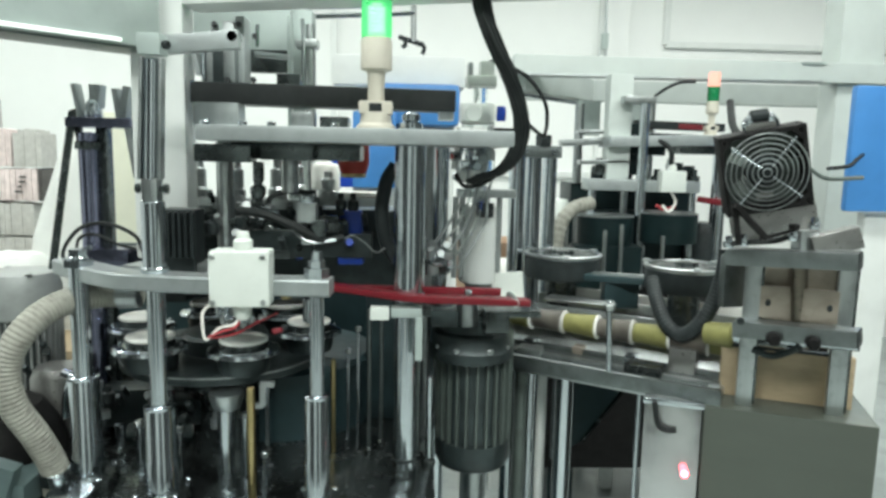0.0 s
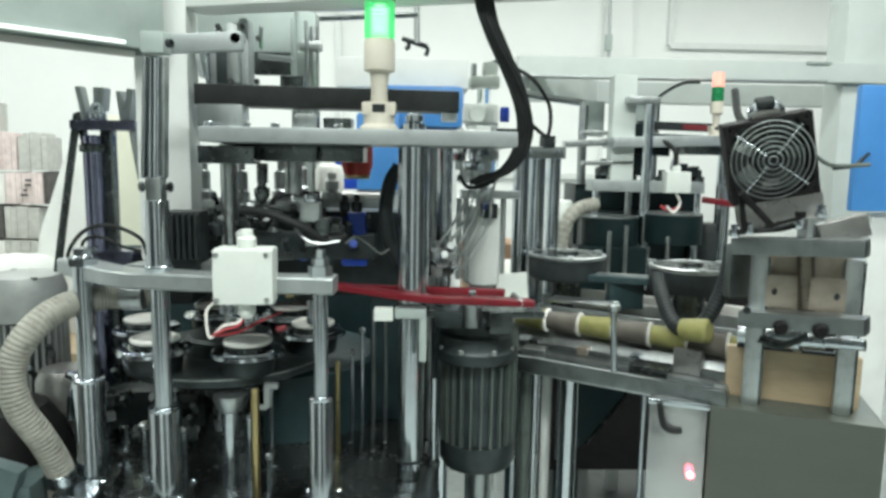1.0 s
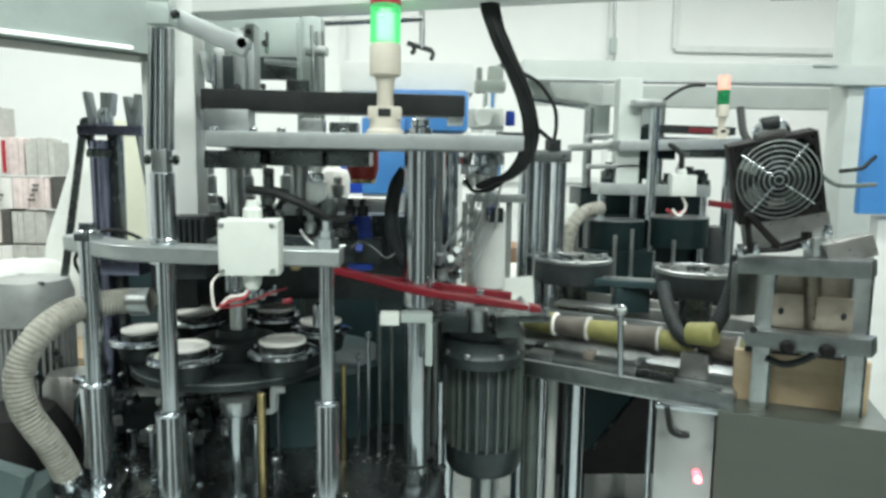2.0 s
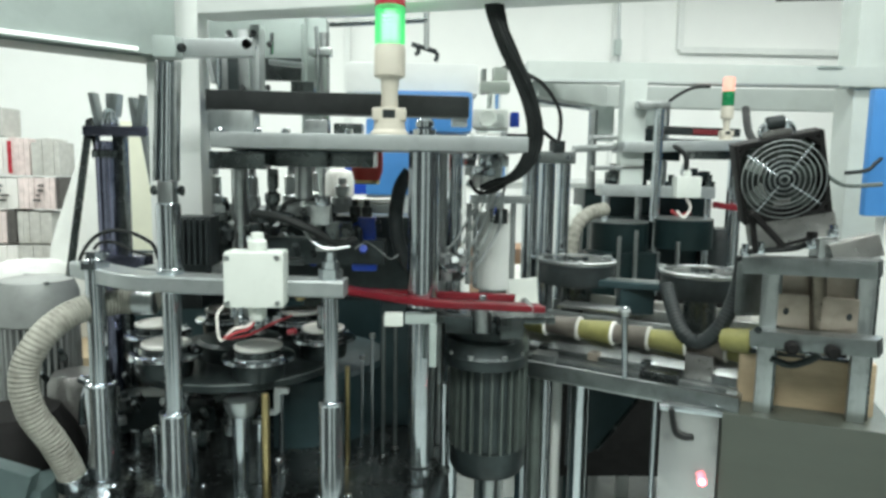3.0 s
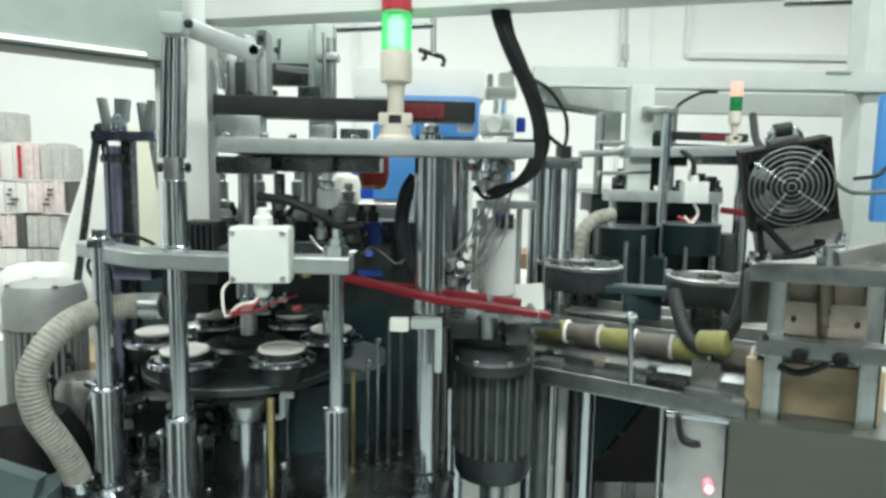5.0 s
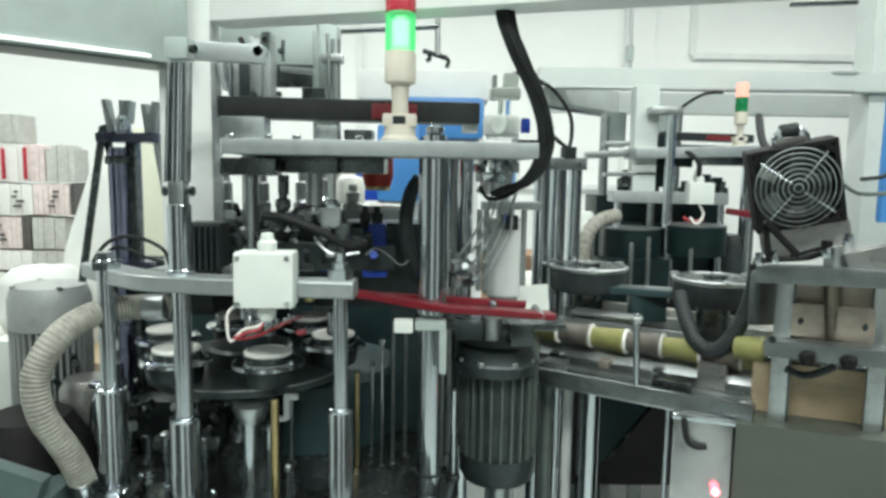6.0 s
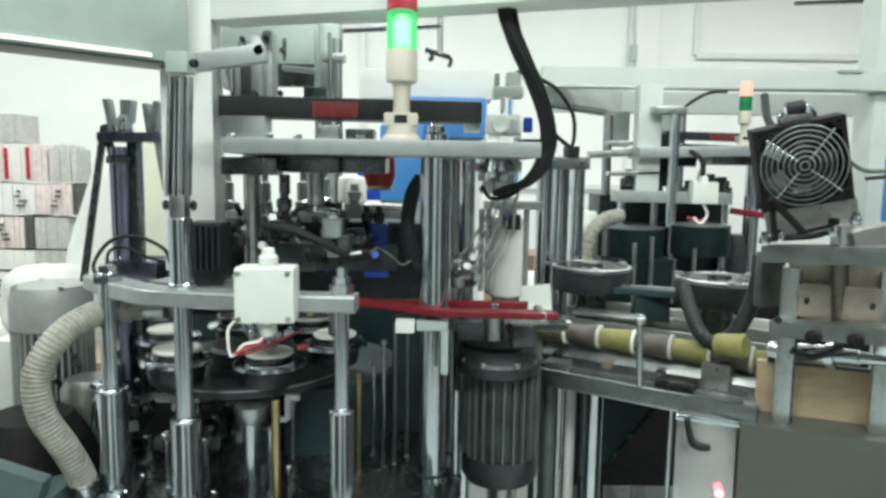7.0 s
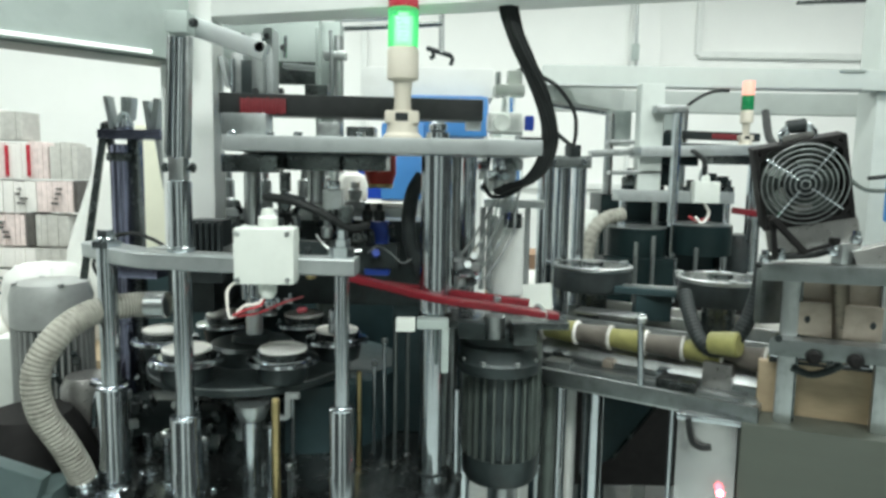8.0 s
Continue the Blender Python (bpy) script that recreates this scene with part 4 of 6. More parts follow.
def tool_carrier():
    s = thing("tool_carrier", (-0.198, 1.22, 1.345), "black hose-fed tool carrier with a steel knuckle", "tool carrier")
    part("black_hose", hose([(-0.321, 1.22, 1.347), (-0.265, 1.2, 1.341), (-0.215, 1.2, 1.321), (-0.168, 1.22, 1.294), (-0.14, 1.25, 1.296)], 0.008, 8), RUBBER, s)
    part("knuckle", block((-0.198, 1.22, 1.345), (0.035, 0.03, 0.035)), STEEL, s)
    part("knuckle_cap", lathe((-0.195, 1.2, 1.364), [(0.012, 0), (0.013, 0.003), (0.013, 0.012), (0.009, 0.014), (0, 0.014)], 16), CHROME, s)
    part("arm_pipe", rod((-0.29, 1.22, 1.347), (-0.248, 1.215, 1.338), 0.0095), CHROME, s)
    part("arm_clamp", block((-0.176, 1.22, 1.318), (0.026, 0.03, 0.031), 0, 0.004), DARKSTEEL, s)
    return s


carrier = tool_carrier()


def white_bottle():
    b = thing("white_bottle", (-0.199, 1.6, 1.393), "white plastic dropper bottle standing on the bench", "bottle")
    c = V((-0.215, 1.6, 1.374))
    part("body", lathe(c, [(0.03, 0), (0.034, 0.003), (0.034, 0.05), (0.028, 0.06), (0.012, 0.064)], 28), CUPWHITE, b)
    part("nozzle", lathe(c + V((0, 0, 0.064)), [(0.012, 0), (0.012, 0.01), (0.006, 0.014), (0.004, 0.036), (0, 0.036)], 16), CUPWHITE, b)
    return b


white_bottle()


def red_cylinder():
    c = thing("red_air_cylinder", (-0.132, 1.4, 1.47), "red capped cylinder under the bridge plate", "cylinder")
    z = V((-0.132, 1.4, 1.418))
    part("barrel", lathe(z, [(0.026, 0), (0.029, 0.01), (0.032, 0.02), (0.032, 0.06)], 28), REDRUBBER, c)
    part("ring", lathe(z + V((0, 0, -0.008)), [(0.024, 0), (0.026, 0.002), (0.026, 0.009)], 28), BRASS, c)
    return c


red_cylinder()


# ---- the blank feed column, beside the corner post ----
def feed_column():
    f = thing("blank_feed_column", (-0.655, 1.4, DECK), "blue-tinted chrome feed column with splayed guide fins", "feed column")
    part("column", rod((-0.664, 1.4, DECK), (-0.664, 1.4, 1.489), 0.019), PURPLEBLUE, f)
    part("dark_column", block((-0.641, 1.42, (DECK + 1.499) / 2), (0.021, 0.03, 1.499 - DECK)), DARKSTEEL, f)
    part("collar", lathe((-0.664, 1.4, 1.455), [(0.024, 0), (0.025, 0.003), (0.025, 0.014), (0.021, 0.017)], 24), DARKSTEEL, f)
    part("top_plate", block((-0.625, 1.4, 1.508), (0.128, 0.08, 0.019)), PURPLEBLUE, f)
    part("slanted_leg", beam((-0.692, 1.4, 1.531), (-0.738, 1.38, 1.213), 0.016, 0.015), DARKSTEEL, f)
    part("slanted_leg", beam((-0.694, 1.41, 1.535), (-0.678, 1.41, 1.446), 0.016, 0.012), DARKSTEEL, f)
    part("top_nut", lathe((-0.652, 1.4, 1.519), [(0.017, 0), (0.018, 0.002), (0.018, 0.012), (0.012, 0.014), (0.012, 0.026), (0.008, 0.034), (0, 0.034)], 12), CHROME, f)
    for a, b, w in (((-0.683, 1.4, 1.584), (-0.672, 1.4, 1.519), 0.012), ((-0.655, 1.42, 1.585), (-0.656, 1.42, 1.52), 0.016), ((-0.642, 1.42, 1.585), (-0.648, 1.42, 1.539), 0.012),
                    ((-0.603, 1.4, 1.576), (-0.596, 1.4, 1.518), 0.014), ((-0.579, 1.4, 1.581), (-0.589, 1.4, 1.52), 0.018), ((-0.574, 1.38, 1.515), (-0.557, 1.38, 1.402), 0.016)):
        part("guide_fin", beam(a, b, 0.03, w * 0.75, 0.002), ALU, f)
    part("blue_shelf", block((-0.629, 1.4, 1.238), (0.105, 0.06, 0.04), -6), PURPLEBLUE, f)
    part("shelf_bolt", screw((-0.655, 1.37, 1.26), 0.006, (0, -1, 0)), CHROME, f)
    part("cable", hose([(-0.662, 1.3, 1.227), (-0.674, 1.3, 1.26), (-0.642, 1.3, 1.305), (-0.593, 1.3, 1.317), (-0.539, 1.3, 1.295), (-0.524, 1.3, 1.263)], 0.0038, 8), RUBBER, f)
    part("cable", hose([(-0.66, 1.32, 1.235), (-0.653, 1.32, 1.283), (-0.619, 1.32, 1.292), (-0.576, 1.32, 1.273), (-0.537, 1.32, 1.264)], 0.0032, 8), RUBBER, f)
    return f


feed_column()


# ---- pins, rods and bottoms under the turntable ----
def lower_rods():
    a = thing("support_rod", (-0.334, 1.16, DECK), "polished chrome support rod under the turntable", "rod")
    part("shaft", rod((-0.334, 1.16, DECK), (-0.334, 1.16, 1.006), 0.015), CHROME, a)
    part("bearing_block", lathe((-0.332, 1.16, 1.006), [(0.022, 0), (0.024, 0.004), (0.03, 0.02), (0.03, 0.03)], 20), STEEL, a)
    b = thing("push_pin", (-0.275, 1.1, DECK), "slim brass push pin under the turntable", "rod")
    part("shaft", rod((-0.275, 1.1, DECK), (-0.275, 1.1, 1.066), 0.007), BRASS, b)
    c = thing("support_rod", (-0.161, 1.3, DECK), "slim brass-tipped rod standing behind the sleeve", "rod")
    part("shaft", rod((-0.161, 1.3, DECK), (-0.161, 1.3, 1.054), 0.005), BRASS, c)
    for x, y, z, r in ((-0.581, 1.3, 0.921, 0.01), (-0.642, 1.36, 0.981, 0.007), (-0.292, 1.3, 1, 0.005),
                       (-0.09, 1.3, 1.157, 0.004), (-0.068, 1.34, 1.149, 0.004), (0.029, 1.25, 1.039, 0.006),
                       (0.007, 1.28, 1.085, 0.005)):
        o = thing("steel_pin", (x, y, DECK), "thin bright steel pin standing on the deck", "rod", "steel pins")
        part("shaft", rod((x, y, DECK), (x, y, z), r), DULLSTEEL if z > 1.04 else CHROME, o)
        part("foot", lathe((x, y, DECK), [(r * 2.4, 0), (r * 2.4, 0.008), (r * 1.1, 0.014)], 16), DARKSTEEL, o)


lower_rods()
g = thing("paper_tray", (0.185, 1.36, 1.167), "small bent white plastic tray beside the gearbox", "tray")
part("sheet", block((0.193, 1.366, 1.196), (0.058, 0.004, 0.054), -8, 0.001, lean=-6), BOXPLASTIC, g)
part("foot", block((0.193, 1.35, 1.169), (0.056, 0.034, 0.004), -8, 0.001), CUPWHITE, g)
g = thing("guide_bracket", (-0.021, 1.15, 1.162), "pale square bracket clamped on the post", "bracket")
part("top_arm", block((-0.016, 1.165, 1.184), (0.055, 0.03, 0.017)), GREYPAINT, g)
part("side_arm", block((0.006, 1.16, 1.138), (0.013, 0.03, 0.077)), GREYPAINT, g)
g = thing("white_tag", (-0.063, 1.16, 1.184), "small white block on the lever guide", "block")
part("tag", block((-0.063, 1.16, 1.182), (0.033, 0.02, 0.023)), BOXPLASTIC, g)


# ---- delivery conveyor ----
def conveyor():
    c = thing("delivery_bench", (0.39, 1.3, 0), "dark steel delivery bench with rails and product guides", "conveyor")
    a, b = V((0.191, 1.36, 1.036)), V((0.55, 1.13, 1.048))
    z = 1.042
    d = (b - a)
    d.z = 0
    d.normalize()
    back = V((-d.y, d.x, 0))
    if back.y < 0:
        back = -back
    mid = (a + b) / 2 - d * 0.04
    turn = math.degrees(math.atan2(d.y, d.x))
    ln = (b - a).length + 0.06
    part("bench_plate", block((mid.x + back.x * 0.17, mid.y + back.y * 0.17, z - 0.012), (ln, 0.34, 0.024), turn), STEEL, c, "oily bright steel bench plate")
    part("front_rail", block((mid.x - back.x * 0.002, mid.y - back.y * 0.002, z - 0.002), (ln + 0.01, 0.014, 0.03), turn), DULLSTEEL, c, "worn steel front rail")
    part("pusher_block", block((0.526, 1.26, 1.072), (0.052, 0.04, 0.052), turn, 0.004), GALV, c)
    for off, h, m in ((0.055, 0.01, STEEL), (0.1, 0.016, DULLSTEEL), (0.15, 0.03, STEEL), (0.21, 0.045, DULLSTEEL), (0.29, 0.06, ALU), (0.33, 0.08, STEEL)):
        part("guide_rail", block((mid.x + back.x * off, mid.y + back.y * off, z + h / 2), (ln * 0.98, 0.012, h), turn), m, c)
    part("white_guide", block((mid.x + back.x * 0.36 + d.x * 0.03, mid.y + back.y * 0.36 + d.y * 0.03, z + 0.085), (ln * 0.9, 0.012, 0.024), turn), CUPWHITE, c, "white plastic guide strip")
    part("leg", rod((0.317, 1.36, 0.0), (0.317, 1.36, z - 0.024), 0.019), CHROME, c)
    part("leg", rod((0.429, 1.22, 0.0), (0.429, 1.22, z - 0.024), 0.005), CHROME, c)
    # white leg stands in for the strip of bright background between the posts
    part("leg", rod((0.287, 1.45, 0.0), (0.287, 1.45, z - 0.024), 0.011), WHITEPAINT, c)
    part("leg", rod((0.231, 1.4, 0.0), (0.231, 1.4, z - 0.024), 0.014), MOTOROLIVE, c)
    part("cup_guard", block((mid.x + back.x * 0.125, mid.y + back.y * 0.125, z + 0.03), (ln * 0.96, 0.003, 0.056), turn, 0.001, tilt=-38), STEEL, c, "polished guard plate")
    part("slide_plate", block((mid.x + back.x * 0.065, mid.y + back.y * 0.065, z + 0.004), (ln * 0.9, 0.05, 0.008), turn, 0.002), DULLSTEEL, c, "worn slide plate")
    part("slide_plate", block((mid.x + back.x * 0.2 - d.x * 0.09, mid.y + back.y * 0.2 - d.y * 0.09, z + 0.098), (0.15, 0.06, 0.006), turn + 4, 0.002), STEEL, c, "bright slide plate")
    for off in (-0.16, -0.05, 0.06):
        part("guard_clip", block((mid.x + back.x * 0.1 + d.x * off, mid.y + back.y * 0.1 + d.y * off, z + 0.016), (0.022, 0.03, 0.016), turn, 0.003), (CHROME, DARKSTEEL, BEIGESTEEL)[int(abs(off) * 100) % 3], c)
    for k in range(5):
        q = a + (b - a) * (0.1 + 0.2 * k)
        part("rail_bolt", screw((q.x + back.x * 0.03, q.y + back.y * 0.03, z), 0.006, (0, 0, 1)), CHROME, c)
    part("clamp", block((mid.x + back.x * 0.05 + d.x * 0.1, mid.y + back.y * 0.05 + d.y * 0.1, z + 0.012), (0.07, 0.05, 0.024), turn), DARKSTEEL, c)
    part("clamp", block((mid.x + back.x * 0.05 - d.x * 0.14, mid.y + back.y * 0.05 - d.y * 0.14, z + 0.01), (0.05, 0.04, 0.02), turn + 12), STEEL, c)
    part("stop_pin", rod((0.374, 1.24, 1.047), (0.367, 1.24, 1.193), 0.006), CHROME, c)
    part("stop_cap", lathe((0.368, 1.24, 1.175), [(0.011, 0), (0.012, 0.002), (0.012, 0.01), (0.01, 0.012)], 16), STEEL, c)
    part("wire", hose([(0.432, 1.15, 1.026), (0.441, 1.15, 0.985), (0.458, 1.15, 0.973), (0.475, 1.15, 0.973)], 0.005, 8), RUBBER, c)
    return c, d, z


bench, FLOW, BENCH_Z = conveyor()


def scrap_chute():
    """A dark folded sheet hanging under the bench, its lower edge cut at a slant."""
    c = thing("scrap_chute", (0.44, 1.6, 0.72), "dark teal sheet metal chute slanting under the bench", "chute")
    own = bmesh.new()
    top, low = [], []
    for x, zt, zl in ((0.345, 1.0, 0.71), (0.38, 1.0, 0.73), (0.42, 1.0, 0.757), (0.525, 1.0, 0.9), (0.56, 1.0, 0.95)):
        top.append((x, zt))
        low.append((x, zl))
    ring = top + low[::-1]
    front = [own.verts.new((x, 1.6, z)) for x, z in ring]
    rear = [own.verts.new((x, 1.606, z)) for x, z in ring]
    own.faces.new(front)
    own.faces.new(rear[::-1])
    for k in range(len(ring)):
        j = (k + 1) % len(ring)
        own.faces.new((front[k], front[j], rear[j], rear[k]))
    part("sheet", own, TEAL, c, smooth=False)
    part("folded_lip", beam((0.42, 1.594, 0.757), (0.525, 1.594, 0.9), 0.014, 0.004, 0.001), DARKSTEEL, c)
    part("hanger", block((0.45, 1.6, 1.008), (0.2, 0.02, 0.02)), DARKSTEEL, c)


scrap_chute()


def paper_cups():
    """Stacked cups that slide along the bench with every stroke."""
    s = thing("paper_cup_stack", (0.403, 1.36, 1.127), "nested yellow and white printed paper cups sliding along the bench", "paper cups")
    o = V((0.403, 1.36, 1.108))
    for k in range(8):
        p = o + FLOW * (0.074 * (k - 4) - 0.03)
        part("cup", lathe(p, [(0.018, 0), (0.019, 0.002), (0.024, 0.074), (0.0255, 0.076), (0.0255, 0.079), (0.023, 0.08)], 24, FLOW), (TAUPE, YELLOW, TAUPE, YELLOW)[k % 4], s)
        part("rim", lathe(p + FLOW * 0.079, [(0.024, 0), (0.0262, 0.0015), (0.0262, 0.0045), (0.024, 0.006)], 24, FLOW), CUPWHITE if k % 2 else PAPERGREY, s)
    return s


cups = paper_cups()


def turret(at, r, h, label):
    t = thing("round_hopper", at, label, "hopper", "round hoppers")
    part("drum", lathe(at, [(r * 0.97, 0), (r, 0.004), (r, h - 0.006), (r * 0.98, h)], 40), BLACK, t)
    part("rim", lathe(V(at) + V((0, 0, h)), [(r * 1.0, -0.004), (r * 1.03, 0), (r * 1.03, 0.004), (r * 0.95, 0.006), (r * 0.93, 0.001)], 40), STEEL, t, "worn steel rim")
    part("top_disc", lathe(V(at) + V((0, 0, h)), [(r * 0.93, 0), (r * 0.92, 0.004), (r * 0.3, 0.005), (r * 0.28, 0.012), (0, 0.012)], 40), DARKSTEEL, t)
    part("stalk", rod(V(at) + V((0, 0, -0.16)), V(at) + V((0, 0, 0.001)), r * 0.4), DARKSTEEL, t)
    for k in range(3):
        a = 0.4 + 2 * math.pi * k / 3
        part("rim_clip", block(V(at) + V((r * math.cos(a), r * math.sin(a), h + 0.006)), (0.02, 0.012, 0.008), math.degrees(a)), ALU, t)
    return t


turret((0.367, 1.66, 1.166), 0.094, 0.055, "black round hopper with a worn steel rim")
turret((0.6, 1.46, 1.174), 0.088, 0.051, "black round hopper with a worn steel rim")
g = thing("green_arm", (0.48, 1.55, 1.183), "dark green painted arm between the hoppers", "arm")
part("arm", beam((0.409, 1.58, 1.18), (0.539, 1.5, 1.186), 0.05, 0.016), TEAL, g)
part("arm_top", beam((0.42, 1.57, 1.19), (0.534, 1.5, 1.195), 0.02, 0.006), STEEL, g)
part("bracket", block((0.482, 1.55, 1.143), (0.08, 0.04, 0.06)), TEAL, g)


def swinging_hose():
    h = thing("air_hose_loop", (0.581, 1.25, 1.253), "thick black ribbed cable loop hanging from the fan carriage", "hose")
    part("loop", hose([(0.584, 1.24, 1.302), (0.583, 1.24, 1.265), (0.572, 1.24, 1.212), (0.548, 1.24, 1.16), (0.522, 1.26, 1.129), (0.497, 1.28, 1.143), (0.489, 1.32, 1.182), (0.488, 1.36, 1.222)], 0.014, 12, 8, 0.0012, 0.008), BLACK, h)
    return h


loop = swinging_hose()


# ---- blower carriage ----
CAB_Z = 1.027

def carriage_posts():
    for k, (x, y) in enumerate(((0.592, 1.145), (0.731, 1.1))):
        g = thing("carriage_post", (x, y, CAB_Z), "square steel guide post of the blower carriage", "post", "carriage posts")
        top = 1.298
        part("post", block((x, y, (CAB_Z + top) / 2), (0.027, 0.025, top - CAB_Z), -25, 0.003), STEEL, g)
        part("slot", block((x + 0.012, y - 0.009, (CAB_Z + top) / 2), (0.006, 0.016, top - CAB_Z - 0.01), -25, 0.001), DARKSTEEL, g)


carriage_posts()


def carriage():
    c = thing("blower_carriage", (0.606, 1.1, 1.316), "steel crosshead carriage with backing plates and black knobs", "carriage")
    part("top_bar", beam((0.539, 1.13, 1.313), (0.685, 1, 1.326), 0.05, 0.028), DULLSTEEL, c)
    part("lower_bar", beam((0.561, 1.13, 1.187), (0.696, 1, 1.204), 0.045, 0.028), DULLSTEEL, c)
    part("back_plate", block((0.669, 1.14, 1.253), (0.15, 0.014, 0.112), -25), BEIGESTEEL, c, "worn beige steel backing plate")
    part("mid_column", rod((0.656, 1.1, 1.203), (0.647, 1.1, 1.307), 0.013), BRONZE, c, "dull bronze round column")
    for p in ((0.597, 1.1, 1.238), (0.67, 1.045, 1.241)):
        part("hole", lathe(p, [(0.005, 0), (0.006, 0.002), (0, 0.002)], 16, (0.3, -1, 0)), BLACK, c)
    for p in ((0.594, 1.07, 1.185), (0.637, 1.03, 1.19)):
        part("knob", lathe(p, [(0.009, 0), (0.011, 0.003), (0.011, 0.014), (0.007, 0.017)], 20, (-0.3, -1, 0)), FANBLACK, c)
    part("side_plate", block((0.583, 1.2, 1.258), (0.05, 0.02, 0.1), 10, 0.008), DULLSTEEL, c)
    part("lower_plate", block((0.622, 1.125, 1.234), (0.06, 0.012, 0.056), -25, 0.002), BEIGESTEEL, c, "polished tan plate")
    part("lower_plate", block((0.677, 1.08, 1.237), (0.054, 0.012, 0.055), -25, 0.002), BEIGESTEEL, c, "polished tan plate")
    part("chain", hose([(0.594, 1.13, 1.148), (0.621, 1.12, 1.139), (0.639, 1.1, 1.151), (0.658, 1.09, 1.166)], 0.0055, 8, 6, 0.0015, 0.006), DARKIRON, c)
    part("bar_screw", screw((0.553, 1.1, 1.206), 0.006, (-0.4, -1, 0)), BLACK, c)
    part("pad", block((0.64, 1.08, 1.344), (0.031, 0.03, 0.04)), STEEL, c)
    part("pad", block((0.679, 1.06, 1.349), (0.071, 0.04, 0.035), -20, lean=-18), GALV, c)
    for p in ((0.536, 1.08, 1.337), (0.608, 1.06, 1.349), (0.522, 1.1, 1.331), (0.642, 1.06, 1.368)):
        part("fitting", lathe(p, [(0.008, 0), (0.009, 0.002), (0.009, 0.01), (0.006, 0.012), (0.006, 0.02)], 10), CHROME, c)
    part("black_tube", hose([(0.517, 1.1, 1.337), (0.548, 1.08, 1.343), (0.587, 1.07, 1.348), (0.612, 1.07, 1.357)], 0.005, 8), RUBBER, c)
    part("black_tube", hose([(0.575, 1.25, 1.584), (0.56, 1.2, 1.54), (0.554, 1.16, 1.519)], 0.007, 8), RUBBER, c)
    part("black_strut", beam((0.504, 1.05, 1.406), (0.56, 1.05, 1.352), 0.01, 0.01), FANBLACK, c)
    part("black_strut", beam((0.508, 1.06, 1.41), (0.52, 1.06, 1.34), 0.008, 0.008), FANBLACK, c)
    part("black_link", beam((0.548, 1.05, 1.352), (0.605, 1.05, 1.368), 0.006, 0.006), FANBLACK, c)
    part("link_knob", block((0.603, 1.05, 1.372), (0.011, 0.014, 0.011), 10, 0.003), FANBLACK, c)
    # fan housing, tilted
    m = pose(*(0.58, 1.12, 1.462), 8, 0, -14) @ pose(0, 0, 0, 0, -12, 0)
    w = 0.136

    def put(bm):
        bm.transform(m)
        return bm

    fr = bmesh.new()
    for s in (-1, 1):
        block((s * w * 0.47, 0, 0), (w * 0.06, 0.05, w), 0, 0.004, bm=fr)
        block((0, 0, s * w * 0.47), (w * 0.88, 0.05, w * 0.06), 0, 0.004, bm=fr)
    for sx in (-1, 1):
        for sz in (-1, 1):
            block((sx * w * 0.4, 0, sz * w * 0.4), (w * 0.2, 0.048, w * 0.06), 0, 0.002, lean=sx * sz * 45, bm=fr)
    fan = part("fan_frame", put(fr), FANBLACK, c, "square black fan frame")
    part("fan_back", put(block((0, 0.028, 0), (w * 0.98, 0.006, w * 0.98), 0, 0.002)), MOTOROLIVE, fan)
    part("fan_hub", put(lathe((0, 0.022, 0), [(w * 0.2, 0), (w * 0.2, 0.03), (w * 0.17, 0.034), (0, 0.034)], 28, (0, -1, 0))), BLACK, fan)
    for k in range(5):
        a = 2 * math.pi * k / 5
        bl = block((w * 0.31 * math.cos(a), 0.004, w * 0.31 * math.sin(a)), (w * 0.24, 0.003, w * 0.2), 0, 0.001, tilt=28, lean=-math.degrees(a))
        part("fan_blade", put(bl), MOTOROLIVE, fan)
    for k in range(8):
        rr = w * (0.05 + 0.06 * k)
        ring = [(rr * math.cos(a), -0.03 - 0.004 * (k < 5), rr * math.sin(a)) for a in [2 * math.pi * i / 40 for i in range(41)]]
        part("guard_ring", put(hose(ring, 0.0013, 6, 1)), STEEL, fan)
    for k in range(4):
        a = math.pi / 4 + k * math.pi / 2
        part("guard_spoke", put(rod((w * 0.08 * math.cos(a), -0.032, w * 0.08 * math.sin(a)), (w * 0.52 * math.cos(a), -0.029, w * 0.52 * math.sin(a)), 0.002)), CHROME, fan)
    part("fan_label", put(block((-0.004, -0.014, -w * 0.3), (w * 0.2, 0.002, w * 0.08), 0, 0.001)), GALV, fan)
    part("duct", put(block((w * 0.06, 0.012, -w * 0.68), (w * 0.94, 0.07, w * 0.38), 0, 0.006)), GALV, c, "bare metal duct under the fan")
    part("handle_bar", put(hose([(-w * 0.12, 0.0, w * 0.52), (-w * 0.12, 0, w * 0.6), (-w * 0.02, 0, w * 0.66), (w * 0.12, 0, w * 0.64), (w * 0.18, 0, w * 0.56), (w * 0.18, 0, w * 0.5)], 0.008, 10)), CHROME, c)
    part("handle_grip", put(rod((-w * 0.08, 0, w * 0.67), (w * 0.13, 0, w * 0.66), 0.011)), BLACK, c)
    part("terminal", put(block((w * 0.02, 0.01, w * 0.54), (w * 0.34, 0.04, w * 0.08))), GALV, c)
    part("clear_hose", hose([(0.64, 1.1, 1.472), (0.656, 1.08, 1.454), (0.666, 1.06, 1.45), (0.708, 1.05, 1.453)], 0.0035, 8), MOTOROLIVE, c)
    return c


blower = carriage()


